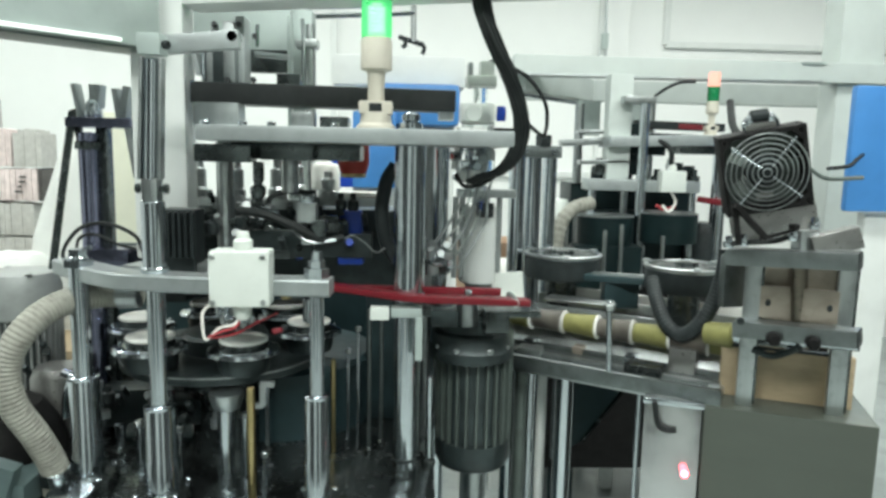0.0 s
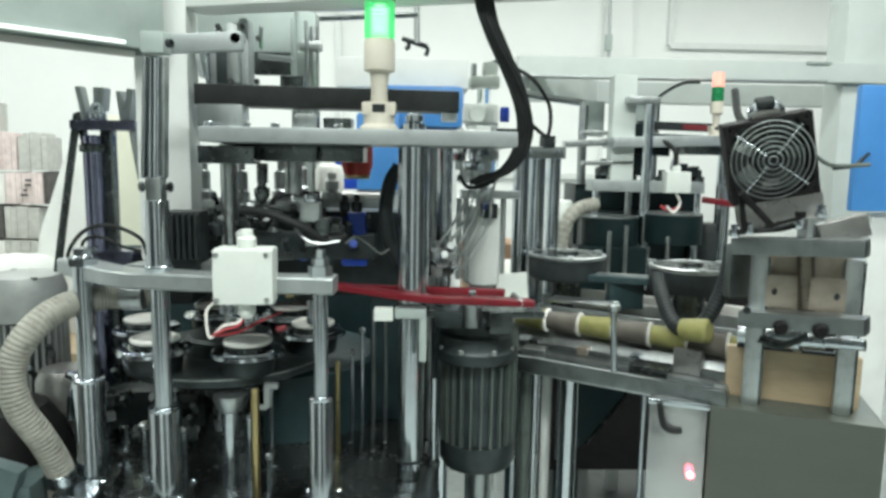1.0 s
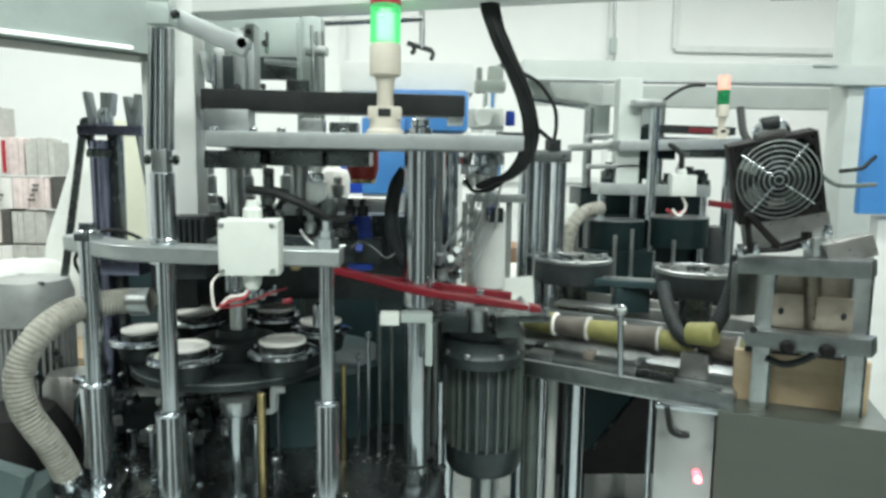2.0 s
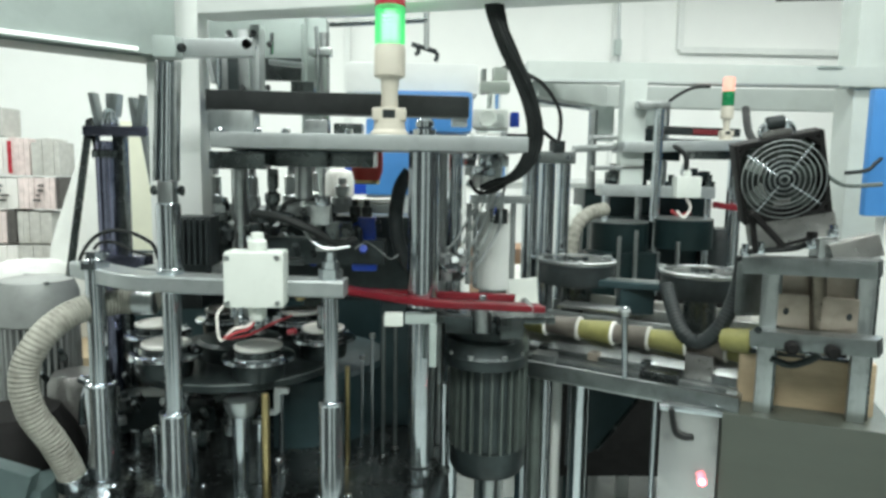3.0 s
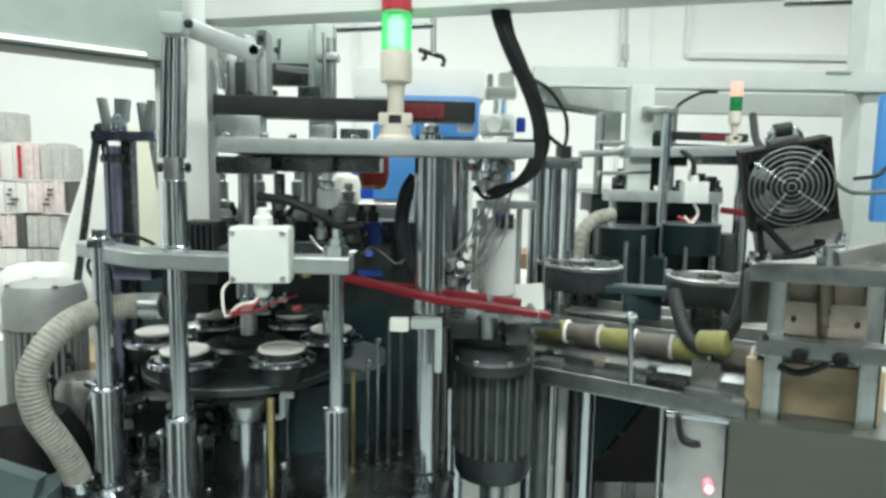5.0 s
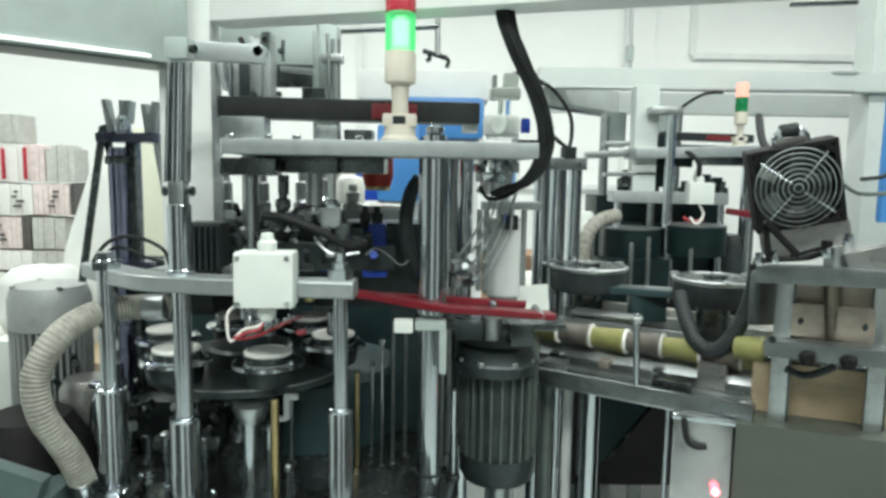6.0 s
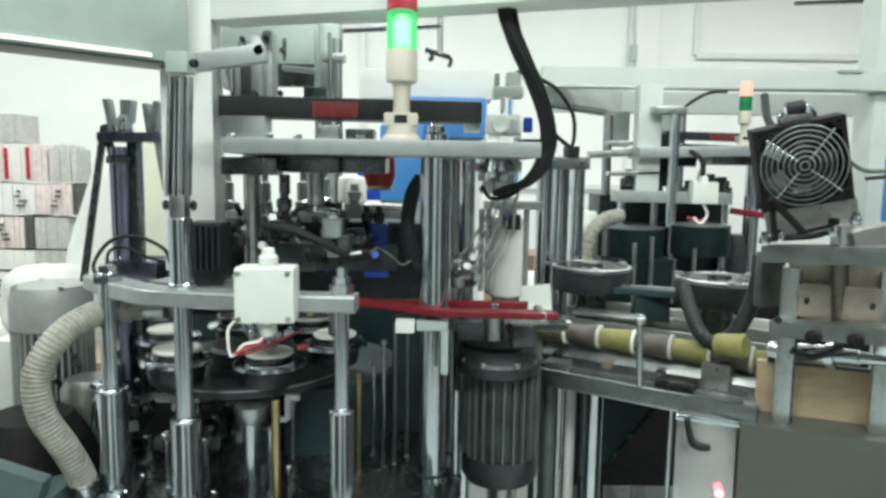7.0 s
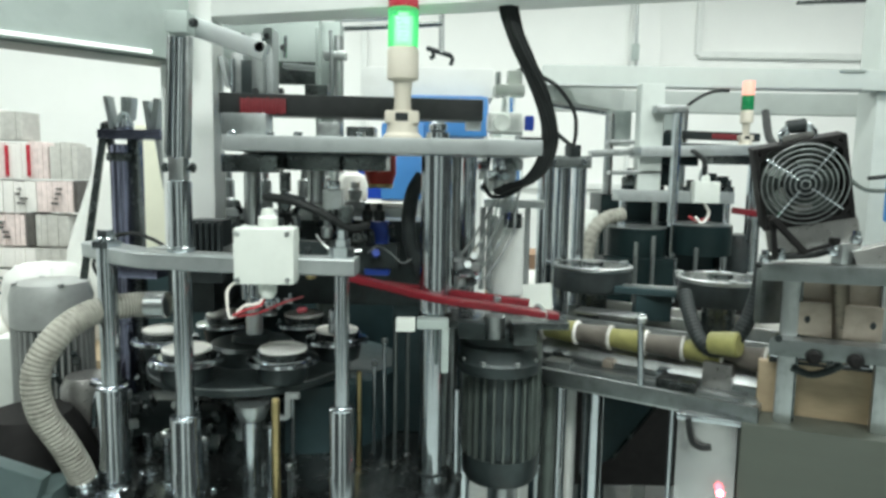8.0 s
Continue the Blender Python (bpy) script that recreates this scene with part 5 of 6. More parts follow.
# ---- control cabinet ----
def control_cabinet():
    a, b = V((0.516, 1.13, 1.023)), V((0.771, 1.035, 1.039))
    a.z = b.z = CAB_Z
    d = (b - a).normalized()
    back = V((-d.y, d.x, 0))
    c = thing("control_cabinet", ((a + b) / 2 + back * 0.2).to_tuple()[:2] + (0,), "olive-grey steel control cabinet with a red pilot lamp", "cabinet")
    turn = math.degrees(math.atan2(d.y, d.x))
    mid = (a + b) / 2 + back * 0.2
    ln = (b - a).length
    part("body", block((mid.x, mid.y, a.z / 2), (ln, 0.4, a.z), turn, 0.004), OLIVEPANEL, c, "olive-grey brushed steel body")
    e = a - d * 0.105
    m2 = (a + e) / 2 + back * 0.06
    part("side_box", block((m2.x, m2.y, a.z / 2 + 0.01), (0.1, 0.1, a.z - 0.02), turn, 0.003), DECKMIRROR, c, "bright smeared stainless side box")
    part("side_lip", block(((a + e) / 2).to_tuple()[:2] + (a.z - 0.002,), (0.105, 0.01, 0.01), turn, 0.002), CHROME, c)
    part("pilot_lamp", lathe(V((0.49, 1.135, 0.898)), [(0.007, 0), (0.007, 0.004), (0.005, 0.007), (0, 0.008)], 16, (-back).to_tuple()), REDLED, c, "glowing red pilot lamp")
    return c


control_cabinet()
g = thing("tan_board", (0.69, 1.2, 1.054), "tan fibreboard panel leaning behind the carriage posts", "board")
part("panel", block((0.676, 1.165, 1.061), (0.219, 0.02, 0.118), -22, 0.003), WOOD, g)
part("panel_slot", block((0.661, 1.15, 1.017), (0.086, 0.004, 0.006), -22, 0.001, lean=5), BLACK, g, "dark slot")
part("panel_edge", block((0.662, 1.15, 1.125), (0.174, 0.01, 0.006), -22, 0.001), BLACK, g)
g = thing("steel_spindle", (0.625, 1.13, 1.149), "bright turned steel spindle behind the carriage posts", "spindle")
o, ax = V((0.581, 1.2, 1.139)), (V((0.704, 1.08, 1.157)) - V((0.581, 1.2, 1.139))).normalized()
part("shaft", lathe(o + ax * 0.012, [(0.017, 0), (0.017, 0.09), (0.022, 0.092), (0.022, 0.104), (0.013, 0.106), (0.013, 0.14), (0.01, 0.142), (0.01, 0.2)], 24, ax), CHROME, g)


single_cup = thing("paper_cup", (o - ax * 0.04).to_tuple(), "yellow printed paper cup slipping off the spindle", "paper cup")
part("cup", lathe(o - ax * 0.04, [(0.02, 0), (0.021, 0.003), (0.024, 0.05), (0.02, 0.054)], 24, ax), YELLOW, single_cup)


# ---- post pair between the machines ----
def rear_post(x, y, r, top, label):
    g = thing("machine_post", (x, y, 0.0), label, "post", "machine posts")
    part("post", rod((x, y, 0.0), (x, y, top), r), CHROME, g)
    part("foot", lathe((x, y, 0.0), [(r * 1.6, 0), (r * 1.6, 0.02), (r * 1.05, 0.03)], 24), DARKSTEEL, g)


rear_post(0.299, 1.75, 0.023, 1.482, "tall polished chrome machine post")
rear_post(0.353, 1.8, 0.018, 1.483, "tall polished chrome machine post")
rear_post(0.251, 1.7, 0.02, 1.48, "tall dark steel machine post")
g = thing("post_clamp", (0.308, 1.7, 1.474), "grey clamp block joining the machine posts", "clamp")
part("clamp", block((0.306, 1.75, 1.475), (0.117, 0.08, 0.03)), DULLSTEEL, g)
for bx in (0.27, 0.345):
    part("clamp_bolt", screw((bx, 1.709, 1.475), 0.007, (0, -1, 0)), CHROME, g)
part("hose_clip", block((0.318, 1.72, 1.502), (0.03, 0.03, 0.03), 20), BLACK, g)
# ---- the second machine ----
def second_machine():
    b = thing("second_machine", (0.855, 2.6, 0), "second cup machine with chrome rods and dark tooling", "machine")
    part("bed", block((1.04, 2.9, 0.64), (1.08, 0.9, 0.72)), FANBLACK, b)
    for sx in (-0.46, 0.46):
        for sy in (-0.36, 0.36):
            part("bed_leg", block((1.04 + sx, 2.9 + sy, 0.14), (0.1, 0.1, 0.28)), DEEPTEAL, b)
    part("dark_body", block((0.83, 2.68, (1.0 + 1.37) / 2), (0.48, 0.2, 1.37 - 1.0)), DEEPTEAL, b)
    part("dark_body", block((0.766, 2.56, (1.0 + 1.272) / 2), (0.333, 0.1, 1.272 - 1.0)), DEEPTEAL, b)
    part("ring_plate", beam((0.603, 2.42, 1.373), (1.005, 2.42, 1.369), 0.1, 0.04), ALU, b)
    part("upper_plate", beam((0.674, 2.45, 1.524), (1.108, 2.45, 1.538), 0.16, 0.037), ALU, b)
    part("upper_dark", block((1.019, 2.45, 1.503), (0.163, 0.1, 0.033)), DARKSTEEL, b)
    part("ticker_case", beam((0.814, 2.55, 1.595), (1.15, 2.55, 1.588), 0.05, 0.03), BLACK, b)
    part("ticker_text", beam((0.971, 2.52, 1.59), (1.064, 2.52, 1.587), 0.004, 0.019), REDTEXT, b)
    for x, y, z0, z1, r, m in ((0.626, 2.4, 1.0, 1.364, 0.014, CHROME), (0.795, 2.38, 1.0, 1.672, 0.018, CHROME),
                               (0.991, 2.4, 1.0, 1.369, 0.012, CHROME), (1.13, 2.5, 1.0, 1.552, 0.027, CHROME),
                               (0.773, 2.5, 1.0, 1.693, 0.013, STEEL), (0.89, 2.6, 1.0, 1.704, 0.017, STEEL),
                               (0.615, 2.6, 1.0, 1.669, 0.017, STEEL), (0.761, 2.6, 1.0, 1.523, 0.017, STEEL)):
        part("rod", rod((x, y, z0), (x, y, z1), r), m, b)
    part("sleeve", rod((0.798, 2.38, 1.0), (0.798, 2.38, 1.162), 0.026), CHROME, b)
    part("sleeve", rod((0.996, 2.4, 1.0), (0.996, 2.4, 1.111), 0.018), CHROME, b)
    c = V((0.897, 2.36, 1.389))
    box = part("junction_box", block(c, (0.087, 0.05, 0.075), 0, 0.006), BOXPLASTIC, b, "grey-white plastic junction box")
    part("cable_gland", lathe(c + V((0, 0, 0.036)), [(0.014, 0), (0.014, 0.014), (0.008, 0.026)], 12), BOXPLASTIC, box)
    part("white_wire", hose([(0.899, 2.36, 1.35), (0.915, 2.36, 1.315), (0.893, 2.36, 1.283), (0.868, 2.36, 1.304)], 0.005, 8), WIREWHITE, b)
    part("red_bar", beam((1.03, 2.45, 1.325), (1.15, 2.4, 1.31), 0.03, 0.022), REDPAINT, b)
    part("red_wire", hose([(0.854, 2.38, 1.303), (0.884, 2.38, 1.289), (0.923, 2.38, 1.298)], 0.006, 8), WIRERED, b)
    part("cross_arm", beam((0.523, 2.5, 1.517), (0.811, 2.5, 1.536), 0.06, 0.025), STEEL, b)
    part("bracket_plate", block((0.797, 2.6, 1.619), (0.108, 0.04, 0.152)), GREYPAINT, b)
    part("bracket_plate", block((0.66, 2.65, 1.62), (0.088, 0.04, 0.133)), GREYPAINT, b)
    part("hose_arc", hose([(0.845, 2.5, 1.674), (0.894, 2.5, 1.715), (0.954, 2.5, 1.746), (1.015, 2.5, 1.751)], 0.006, 8), RUBBER, b)
    part("hose_arc", hose([(0.81, 2.4, 1.509), (0.841, 2.38, 1.532), (0.885, 2.36, 1.5), (0.893, 2.36, 1.447)], 0.009, 8), RUBBER, b)
    part("white_hose", hose([(0.468, 2.25, 1.0), (0.474, 2.25, 1.169), (0.49, 2.25, 1.25), (0.53, 2.26, 1.295), (0.6, 2.3, 1.312)], 0.022, 12, 8, 0.003, 0.02), HOSE, b, "cream ribbed hose")
    for p, h in (((0.659, 2.45, 1.407), 0.06), ((0.7, 2.45, 1.408), 0.08), ((0.874, 2.45, 1.38), 0.05), ((0.97, 2.45, 1.381), 0.06), ((1.011, 2.45, 1.382), 0.05), ((0.778, 2.5, 1.377), 0.1)):
        part("tool", lathe(p, [(0.02, 0), (0.022, 0.004), (0.022, h * 0.5), (0.012, h * 0.55), (0.012, h)], 14), DARKSTEEL, b)
    part("pale_tank", lathe((0.49, 2.36, 1.235), [(0.038, 0), (0.042, 0.004), (0.042, 0.075), (0.036, 0.085), (0, 0.087)], 24), BOXPLASTIC, b, "pale plastic tank")
    part("tank_stem", rod((0.49, 2.36, 0.99), (0.49, 2.36, 1.237), 0.02), STEEL, b)
    part("dark_motor", lathe((1.104, 2.55, 1.0), [(0.072, 0), (0.072, 0.2), (0.059, 0.23), (0, 0.23)], 28), BLACK, b)
    part("finned_base", block((0.653, 2.3, 1.082), (0.23, 0.1, 0.17)), DEEPTEAL, b)
    for x, z in ((0.66, 1.41), (0.72, 1.43), (0.835, 1.42), (0.96, 1.43), (1.0, 1.42)):
        part("tool_head", block((x, 2.47, z), (0.03, 0.04, 0.05), 20 * math.sin(50 * x), 0.004), (DEEPTEAL, DULLSTEEL)[int(x * 100) % 2], b)
    part("sleeve", rod((0.63, 2.4, 1.0), (0.63, 2.4, 1.19), 0.02), CHROME, b)
    part("shelf_bar", beam((0.58, 2.44, 1.45), (0.76, 2.44, 1.455), 0.05, 0.016), STEEL, b)
    part("shelf_bar", beam((0.585, 2.5, 1.56), (0.7, 2.5, 1.562), 0.05, 0.014), STEEL, b)
    for at, r, h in (((0.666, 2.36, 1.163), 0.1, 0.1), ((0.893, 2.36, 1.176), 0.1, 0.1)):
        part("drum", lathe(at, [(r, 0), (r, h), (r * 0.97, h + 0.004), (0, h + 0.004)], 32), DEEPTEAL, b)
        part("drum_rim", lathe(V(at) + V((0, 0, h)), [(r * 0.99, 0), (r * 1.015, 0.001), (r * 1.015, 0.004), (r * 0.98, 0.005)], 32), STEEL, b)
    for x, y, z in ((0.63, 2.22, 1.226), (0.686, 2.22, 1.246), (0.827, 2.22, 1.21)):
        part("pin", rod((x, y, 1.0), (x, y, z), 0.007), STEEL, b)
    part("dark_bracket", block((0.788, 2.5, 1.501), (0.083, 0.06, 0.188)), DEEPTEAL, b)
    part("dark_arm", beam((0.724, 2.48, 1.509), (0.894, 2.44, 1.501), 0.06, 0.045), DEEPTEAL, b)
    part("dark_arm", beam((0.825, 2.48, 1.547), (1.013, 2.44, 1.541), 0.05, 0.029), DARKSTEEL, b)
    part("head_plate", block((0.769, 2.38, 1.67), (0.111, 0.05, 0.024)), STEEL, b)
    part("clear_tube", hose([(0.901, 2.4, 1.471), (0.893, 2.4, 1.435), (0.913, 2.38, 1.412)], 0.006, 8), ALU, b)
    return b


second_machine()


def second_tower():
    t = tower_light((1.041, 2.4, 1.551), False, 0.79)
    return t


second_tower()
g = thing("second_enclosure", (0.906, 2.7, 0), "white powder-coated enclosure frame of the second machine", "enclosure frame")
za = 1.798
part("front_beam", beam((0.347, 2.55, za), (1.769, 2.55, za), 0.08, 0.072), PALEPAINT, g, "white crossbeam")
part("front_beam_trim", beam((0.34, 2.505, za - 0.036), (1.491, 2.505, za - 0.036), 0.01, 0.01), ALU, g)
part("right_post", block((1.657, 2.6, 1.1), (0.17, 0.12, 2.2), 0, 0.006), PALEPAINT, g, "white square post")
part("inner_post", block((0.719, 2.45, 1.577), (0.082, 0.07, 0.37), 0, 0.006), PALEPAINT, g, "white square corner post")
part("side_beam", beam((0.371, 2.6, za - 0.04), (0.731, 3.0, za - 0.04), 0.08, 0.09), PALEPAINT, g)
part("side_trim", beam((0.369, 2.58, za - 0.1), (0.732, 2.98, za - 0.1), 0.02, 0.016), CHROME, g)
part("rear_beam", beam((0.47, 3.4, za), (2.382, 3.4, za), 0.08, 0.1), PALEPAINT, g)


part("maker_mark", block((1.456, 2.505, 1.829), (0.092, 0.004, 0.008), 0, 0.001), GREYPAINT, g, "small unreadable grey-green mark")
r = thing("ceiling_rail", (1.713, 3, 2.194), "thin dark rail hung from the ceiling", "rail")
part("rail", beam((1.485, 3, 2.184), (2.098, 3, 2.213), 0.03, 0.016), DARKSTEEL, r)
for q in ((1.593, 3, 2.192), (2.05, 3, 2.208)):
    part("hanger", rod(q, (q[0], q[1], CEILING), 0.006), STEEL, r)


# ---- background ----
def blue_machine(at, size, label):
    x, y, z = at
    w, d, h = size
    m = thing("blue_cabinet", (x, y, 0), label, "cabinet")
    part("body", block((x, y, (z + h) / 2), (w, d, z + h), 0, 0.02), BLUEPAINT, m)
    part("plinth", block((x, y + 0.01, 0.05), (w * 1.02, d, 0.1), 0, 0.004), DARKIRON, m)
    return m


def blue_paper_machine():
    m = thing("blue_packing_machine", (-0.102, 3.1, 0), "blue and pale grey packing machine standing behind", "machine")
    part("body", block((-0.062, 3.15, 1.607 / 2), (0.45, 0.25, 1.607), 0, 0.02), WHITEPAINT, m)
    part("blue_hood", block((0.002, 2.98, 1.674), (0.348, 0.2, 0.174), 0, 0.03), BLUEPAINT, m, "light blue rounded hood")
    part("blue_side", block((-0.181, 2.96, 1.482), (0.183, 0.2, 0.321), 0, 0.02), BLUEPAINT, m)
    part("blue_door", block((-0.306, 2.94, 1.408), (0.147, 0.15, 0.171), 0, 0.01), BLUEDEEP, m)
    part("grey_top", block((-0.083, 3.1, 1.817), (0.568, 0.3, 0.129), 0, 0.02), WHITEPAINT, m, "pale grey top cover")
    return m


blue_paper_machine()
m = thing("blue_door_panel", (1.462, 2.05, 0), "blue panel door of a cabinet", "door panel")
part("panel", block((1.462, 2.05, 1.508), (0.277, 0.03, 0.383), 0, 0.02), BLUEPAINT, m)
part("stand", block((1.462, 2.09, 1.31 / 2), (0.1, 0.04, 1.31)), WHITEPAINT, m)
part("cable", hose([(1.35, 2.02, 1.491), (1.3, 1.97, 1.475), (1.265, 1.95, 1.456), (1.202, 1.95, 1.447)], 0.006, 8), RUBBER, m)
m = thing("cardboard_box", (0.458, 3.8, 0), "brown cardboard box by the far wall", "box")
part("carton", block((0.458, 3.8, 1.004 / 2), (0.4, 0.3, 1.004), 8, 0.006), CARDBOARD, m)
# made-up table: its white stands in for bright floor and wall in the gap
m = thing("pale_patch_table", (0.62, 3.1, 0), "added white table giving a pale patch behind the machines", "table")
part("top", block((0.62, 3.1, 0.933), (0.6, 0.6, 0.05), 0, 0.006), CUPWHITE, m)
for sx in (-0.25, 0.25):
    for sy in (-0.25, 0.25):
        part("leg", block((0.62 + sx, 3.1 + sy, 0.933 / 2 - 0.013), (0.05, 0.05, 0.933 - 0.026)), WHITEPAINT, m)


def blank_stacks():
    """Printed cup blanks piled tier upon tier on a low pale stand."""
    base = 0.98
    sh = thing("blank_stand", (-1.44, 2.34, 0), "pale stand under the piled cup blanks", "stand")
    part("top", block((-1.45, 2.36, base - 0.016), (0.56, 0.3, 0.03), 0, 0.004), WHITEPAINT, sh)
    part("pedestal", block((-1.45, 2.38, (base - 0.03) / 2), (0.5, 0.24, base - 0.03), 0, 0.004), WHITEPAINT, sh)
    rnd = random.Random(8)
    tiers = ((base, 1.098, ((-1.7, 0.13, PAPER, ""), (-1.568, 0.13, PAPER, "bars"), (-1.436, 0.1, PAPERGREY, ""), (-1.333, 0.1, PAPER, ""))),
             (1.1, 1.17, ((-1.7, 0.16, PAPER, ""), (-1.538, 0.17, PAPER, ""), (-1.366, 0.13, PAPERGREY, ""))),
             (1.172, 1.284, ((-1.7, 0.14, PAPER, "bars"), (-1.557, 0.16, PAPERPINK, "bars"), (-1.395, 0.03, PAPERDARK, ""), (-1.362, 0.11, PAPERGREY, ""))),
             (1.286, 1.394, ((-1.7, 0.13, PAPER, "bars"), (-1.567, 0.1, PAPER, "bars"), (-1.464, 0.11, PAPER, "bars"), (-1.351, 0.12, PAPERPINK, "bars"), (-1.229, 0.012, PAPERDARK, ""))),
             (1.396, 1.52, ((-1.68, 0.09, PAPERPINK, "red"), (-1.587, 0.075, PAPERGREY, "red"), (-1.51, 0.06, PAPERPINK, "red"), (-1.447, 0.07, PAPER, "red"), (-1.375, 0.065, PAPERPINK, "red"), (-1.305, 0.09, PAPERGREY, "arch"))),
             (1.522, 1.622, ((-1.68, 0.12, PAPERGREY, ""), (-1.552, 0.085, PAPER, ""), (-1.464, 0.075, PAPERGREY, ""))))
    for z0, z1, row in tiers:
        for x, w, mat, mark in row:
            hh = (z1 - z0) * (0.95 + 0.05 * rnd.random())
            words = {"red": "with a red printed edge", "bars": "with dark unreadable print", "arch": "with a rounded top edge"}.get(mark, "with plain pale sides")
            st = thing("cup_blank_stack", (x + w / 2, 2.3, z0), "stack of paper cup blanks %s" % words, "paper stack", "cup blank stacks")
            # the pile is made of separate leaves, each a little out of line
            leaves = max(2, int(w / 0.016))
            turn = 5 * rnd.random() - 2.5
            for j in range(leaves):
                lw = w / leaves
                lx = x + lw * (j + 0.5)
                drop = hh * (0.18 * abs((j + 0.5) / leaves - 0.5) ** 2 * 4 if mark == "arch" else 0.05 * rnd.random())
                part("blank", block((lx, 2.3 + 0.006 * rnd.random(), z0 + (hh - drop) / 2), (lw * 0.97, 0.1, hh - drop), turn, 0.0025), mat, st)
            if mark == "red":
                part("printed_edge", block((x + w * 0.08, 2.247, z0 + hh * 0.48), (0.008, 0.01, hh * 0.84), turn, 0.001), PAPERRED, st, "red printed edge")
            if mark == "bars":
                for j in range(4):
                    part("print_bar", block((x + w * (0.45 + 0.2 * rnd.random()), 2.2455, z0 + hh * (0.28 + 0.15 * j)), (0.008 + 0.018 * rnd.random(), 0.006, hh * 0.07), turn, 0.001), PAPERDARK, st, "dark unreadable print")


blank_stacks()


def sack(at, size, seed, label, taper=0.0):
    own = bmesh.new()
    bmesh.ops.create_cube(own, size=1.0)
    bmesh.ops.subdivide_edges(own, edges=own.edges[:], cuts=7, use_grid_fill=True)
    w, d, h = size
    for v in own.verts:
        p = v.co
        bulge = (1 - (2 * p.z) ** 4 * 0.35) * (1 + 0.12 * noise.noise(V((p.x * 3, p.y * 3, p.z * 3 + seed))))
        rnd2 = 1 - 0.25 * (abs(2 * p.x) ** 3) * (abs(2 * p.y) ** 3)
        rnd2 *= 1 - taper * (p.z + 0.5)
        v.co = V((p.x * w * bulge * rnd2, p.y * d * bulge * rnd2, (p.z + 0.5) * h * (1 + 0.04 * noise.noise(V((p.x * 4 + seed, p.y * 4, 0))))))
    s = thing("sack", at, label, "sack", "white sacks")
    own.transform(Matrix.Translation(at))
    part("bag", own, SACK, s)
    return s


sack((-1.122, 1.9, 1.024 - 0.06), (0.2, 0.2, 0.2), 1, "full white woven sack behind the motor")
sack((-1.367, 2.0, 0.93 - 0.06), (0.26, 0.22, 0.12), 3, "full white woven sack behind the motor")
sack((-0.99, 2.04, 0.932), (0.4, 0.24, 0.55), 5, "tall tapering white woven sack beside the paper stacks", 0.72)
g = thing("sack_table", (-1.2, 1.95, 0), "white low table under the sacks", "table")
part("top", block((-1.1, 1.97, 0.942 - 0.03), (0.72, 0.44, 0.04)), WOOD, g, "pale wooden table top")
part("pedestal", block((-1.2, 1.98, 0.942 / 2 - 0.03), (0.5, 0.3, 0.942 - 0.06)), WHITEPAINT, g)
g = thing("cream_board", (-0.81, 1.95, 0), "cream plastic board standing behind the feed column", "board")
part("sheet", block((-0.8, 1.95, 0.78), (0.16, 0.012, 1.56), 0, 0.003), CREAM, g)
part("foot_block", block((-0.8, 1.95, 0.02), (0.2, 0.1, 0.04), 0, 0.003), WHITEPAINT, g)
g = thing("side_switch_box", (-0.977, 1.5, DECK), "grey-white switch box beside the motor", "switch box")
part("case", block((-0.971, 1.5, (DECK + 1.061) / 2), (0.058, 0.06, 1.061 - DECK)), BOXPLASTIC, g)
g = thing("pump_base", (-0.803, 1.25, DECK), "dark cast pump base under the motor", "pump")
part("casting", lathe((-0.762, 1.22, DECK), [(0.11, 0), (0.11, 0.05), (0.095, 0.09), (0.07, 0.13), (0, 0.13)], 28), FANBLACK, g)
part("pump_body", lathe((-0.706, 1.32, DECK), [(0.04, 0), (0.05, 0.02), (0.05, 0.15), (0.04, 0.17), (0, 0.17)], 24), GALV, g)
part("pump_pipe", hose([(-0.661, 1.25, 1.04), (-0.645, 1.25, 1.029), (-0.655, 1.25, 0.996), (-0.659, 1.25, 0.951)], 0.008), CHROME, g)


# ---- what moves ----
BEAT = 0.594
LIFT = ((0.0, 0.010), (0.1, 0.027), (0.2, 0.050), (0.3, 0.064), (0.37, 0.067), (0.47, 0.060), (0.55, 0.040), (0.65, 0.020), (0.75, 0.006), (0.85, 0.0), (0.95, 0.003), (1.0, 0.010))
DROP = ((0.0, -0.016), (0.06, -0.022), (0.12, -0.025), (0.3, -0.026), (0.45, -0.022), (0.55, -0.019), (0.63, -0.010), (0.69, 0.004), (0.75, 0.010), (0.8, 0.010), (0.86, 0.005), (0.93, 0.001), (1.0, -0.016))


INDEX = ((0.0, 0.0), (0.2, 0.0), (0.27, 0.16), (0.33, 0.52), (0.39, 0.8), (0.45, 0.84), (0.52, 0.92), (0.62, 1.0), (1.0, 1.0))


SLIP = ((0.0, 0.0), (0.12, 0.0), (0.25, 0.035), (0.36, 0.055), (0.68, 0.055), (0.8, 0.04), (0.9, 0.0), (1.0, 0.0))


def at_beat(table, t):
    u = (t / BEAT) % 1.0
    for (a, p), (b, q) in zip(table, table[1:]):
        if a <= u <= b:
            return p + (q - p) * (u - a) / (b - a)
    return table[-1][1]


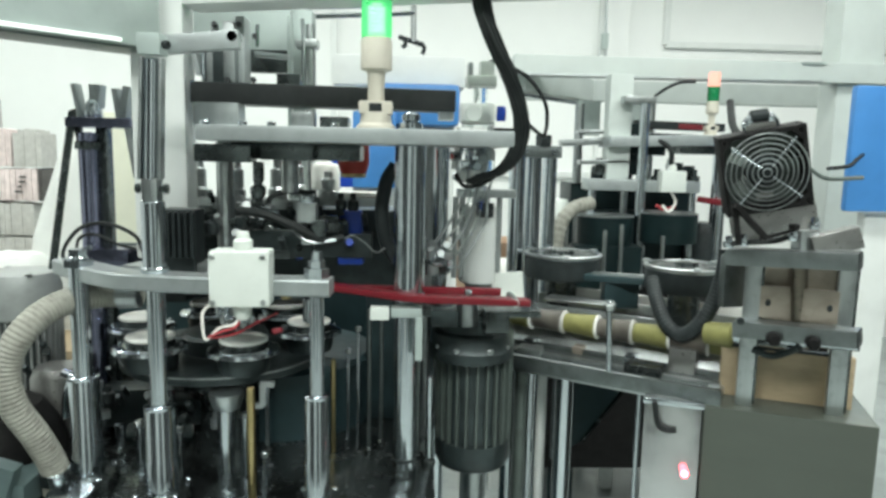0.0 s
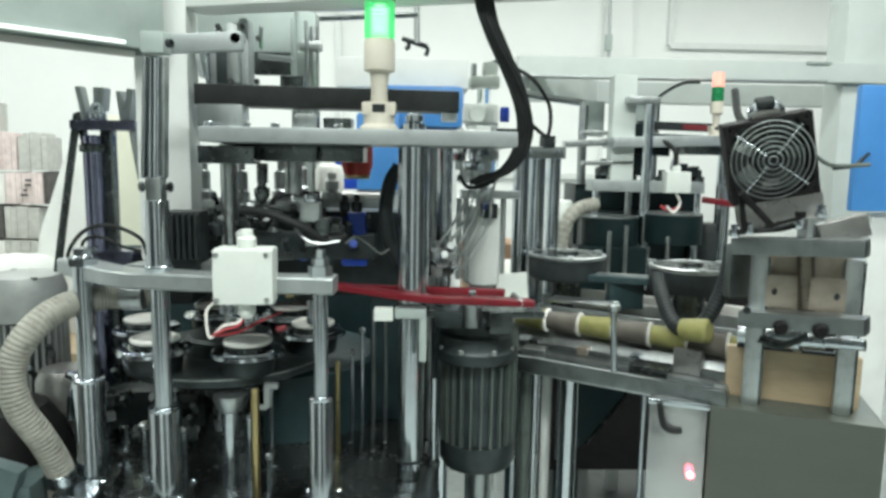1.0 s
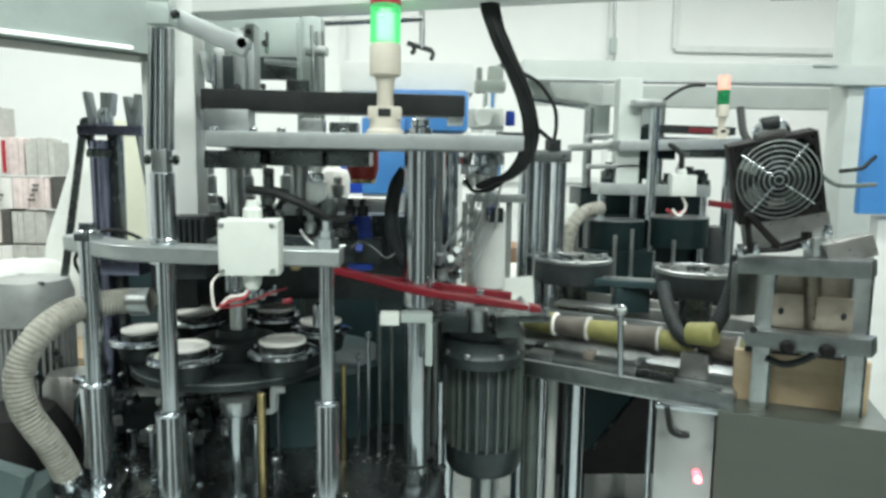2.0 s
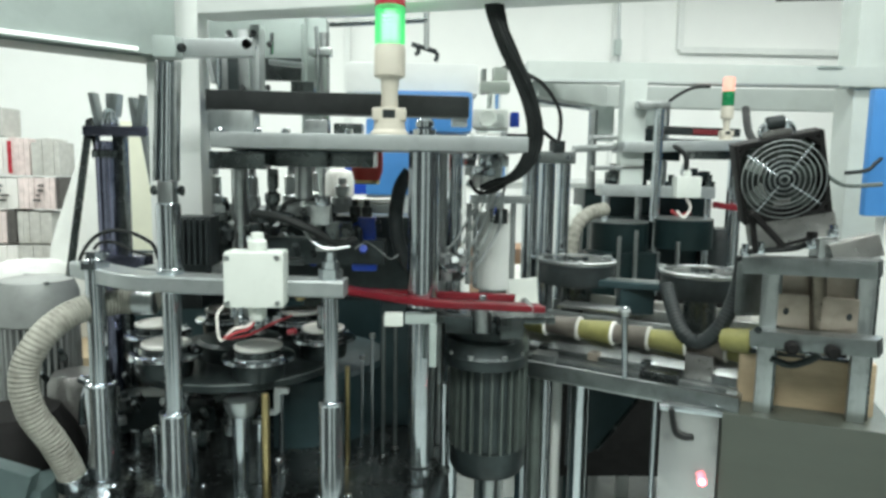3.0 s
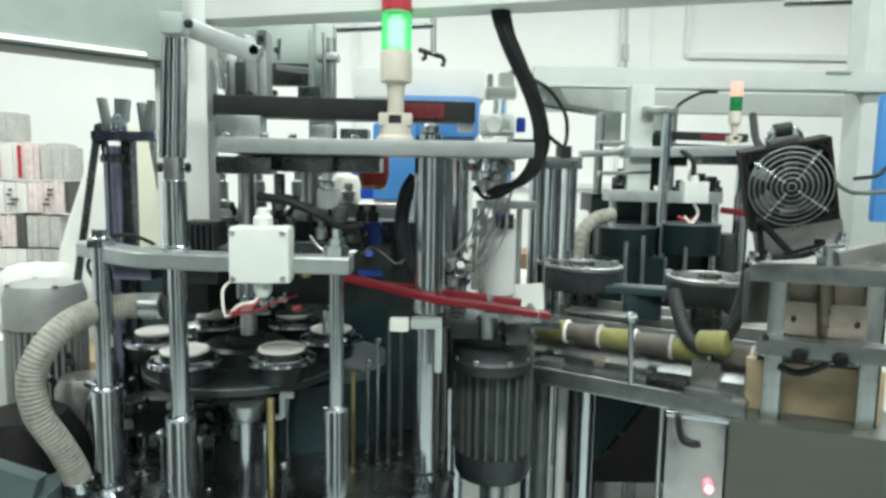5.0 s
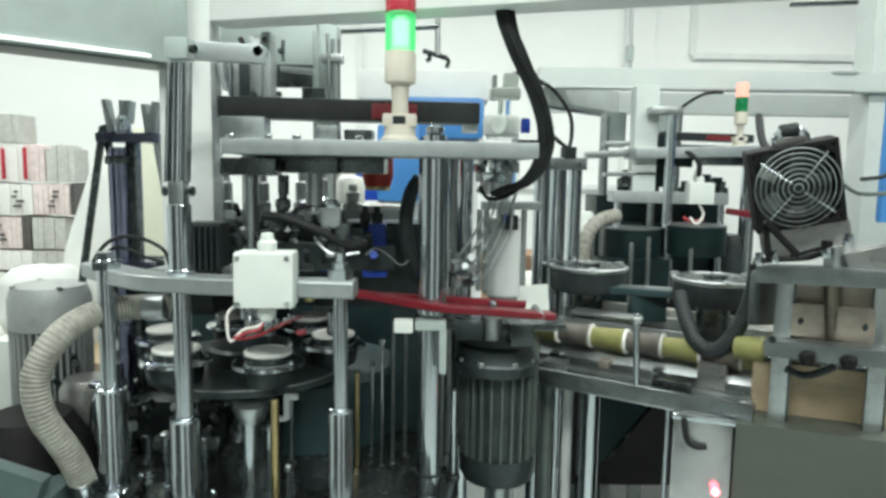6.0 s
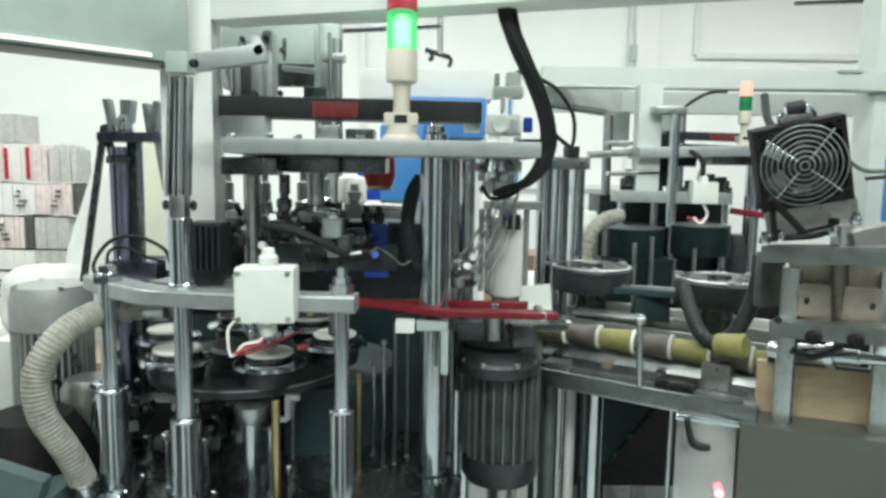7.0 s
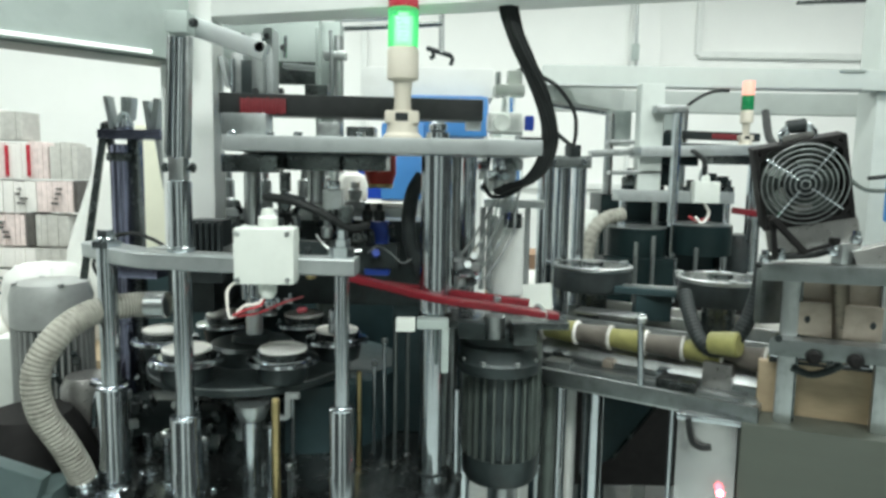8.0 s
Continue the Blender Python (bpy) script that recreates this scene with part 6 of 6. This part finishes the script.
def motions():
    steps = [round(i / 30 * 2, 4) for i in range(121)]
    o = frame_lift.location.copy()
    walk(frame_lift, [(t, pose(o.x, o.y, o.z + at_beat(LIFT, t) - 0.003)) for t in steps])
    w = carrier.location.copy()
    walk(carrier, [(t, pose(w.x, w.y, w.z + 0.85 * (at_beat(LIFT, t) - 0.003))) for t in steps])
    r = rocker.location.copy()
    walk(rocker, [(t, pose(*r, 0, math.degrees((at_beat(LIFT, t) - 0.003) / 0.118), 0)) for t in steps])
    v = lever.location.copy()
    walk(lever, [(t, pose(*v, 0, math.degrees((at_beat(LIFT, t) - 0.003) / 0.5), 0)) for t in steps])
    c = blower.location.copy()
    walk(blower, [(t, pose(c.x, c.y, c.z + at_beat(DROP, t))) for t in steps])
    h = loop.location.copy()
    walk(loop, [(t, pose(h.x, h.y, h.z + 0.5 * at_beat(DROP, t), 0, -40 * at_beat(DROP, t), 0)) for t in steps])
    # the turntable steps by one mandrel while the frame is up
    d = turntable.location.copy()
    rows = []
    for t in steps:
        n = t / BEAT // 1.0
        rows.append((t, pose(*d, 0, 0, -60 * (n + at_beat(INDEX, t)))))
    walk(turntable, rows)
    # the cups are pushed on and settle back with each stroke
    p = cups.location.copy()
    rows = []
    for t in steps:
        u = (t / BEAT) % 1.0
        k = 0.036 * (0.5 - 0.5 * math.cos(2 * math.pi * u))
        rows.append((t, pose(*(p + FLOW * k))))
    walk(cups, rows)
    # the newest cup is pushed off the spindle into the stack and the next one follows
    y = single_cup.location.copy()
    walk(single_cup, [(t, pose(*(y - FLOW * at_beat(SLIP, t)))) for t in steps])
    # the red characters run along the display
    q = text_bars.location.copy()
    walk(text_bars, [(0.0, pose(q.x + 0.16, q.y + 0.03, q.z)), (4.1, pose(q.x + 0.16, q.y + 0.03, q.z)), (4.3, pose(q.x + 0.16, q.y, q.z)), (4.6, pose(q.x + 0.14, q.y, q.z)),
                     (6.0, pose(q.x + 0.052, q.y, q.z)), (6.5, pose(q.x, q.y, q.z)), (8.0, pose(q.x - 0.2, q.y, q.z))])


motions()
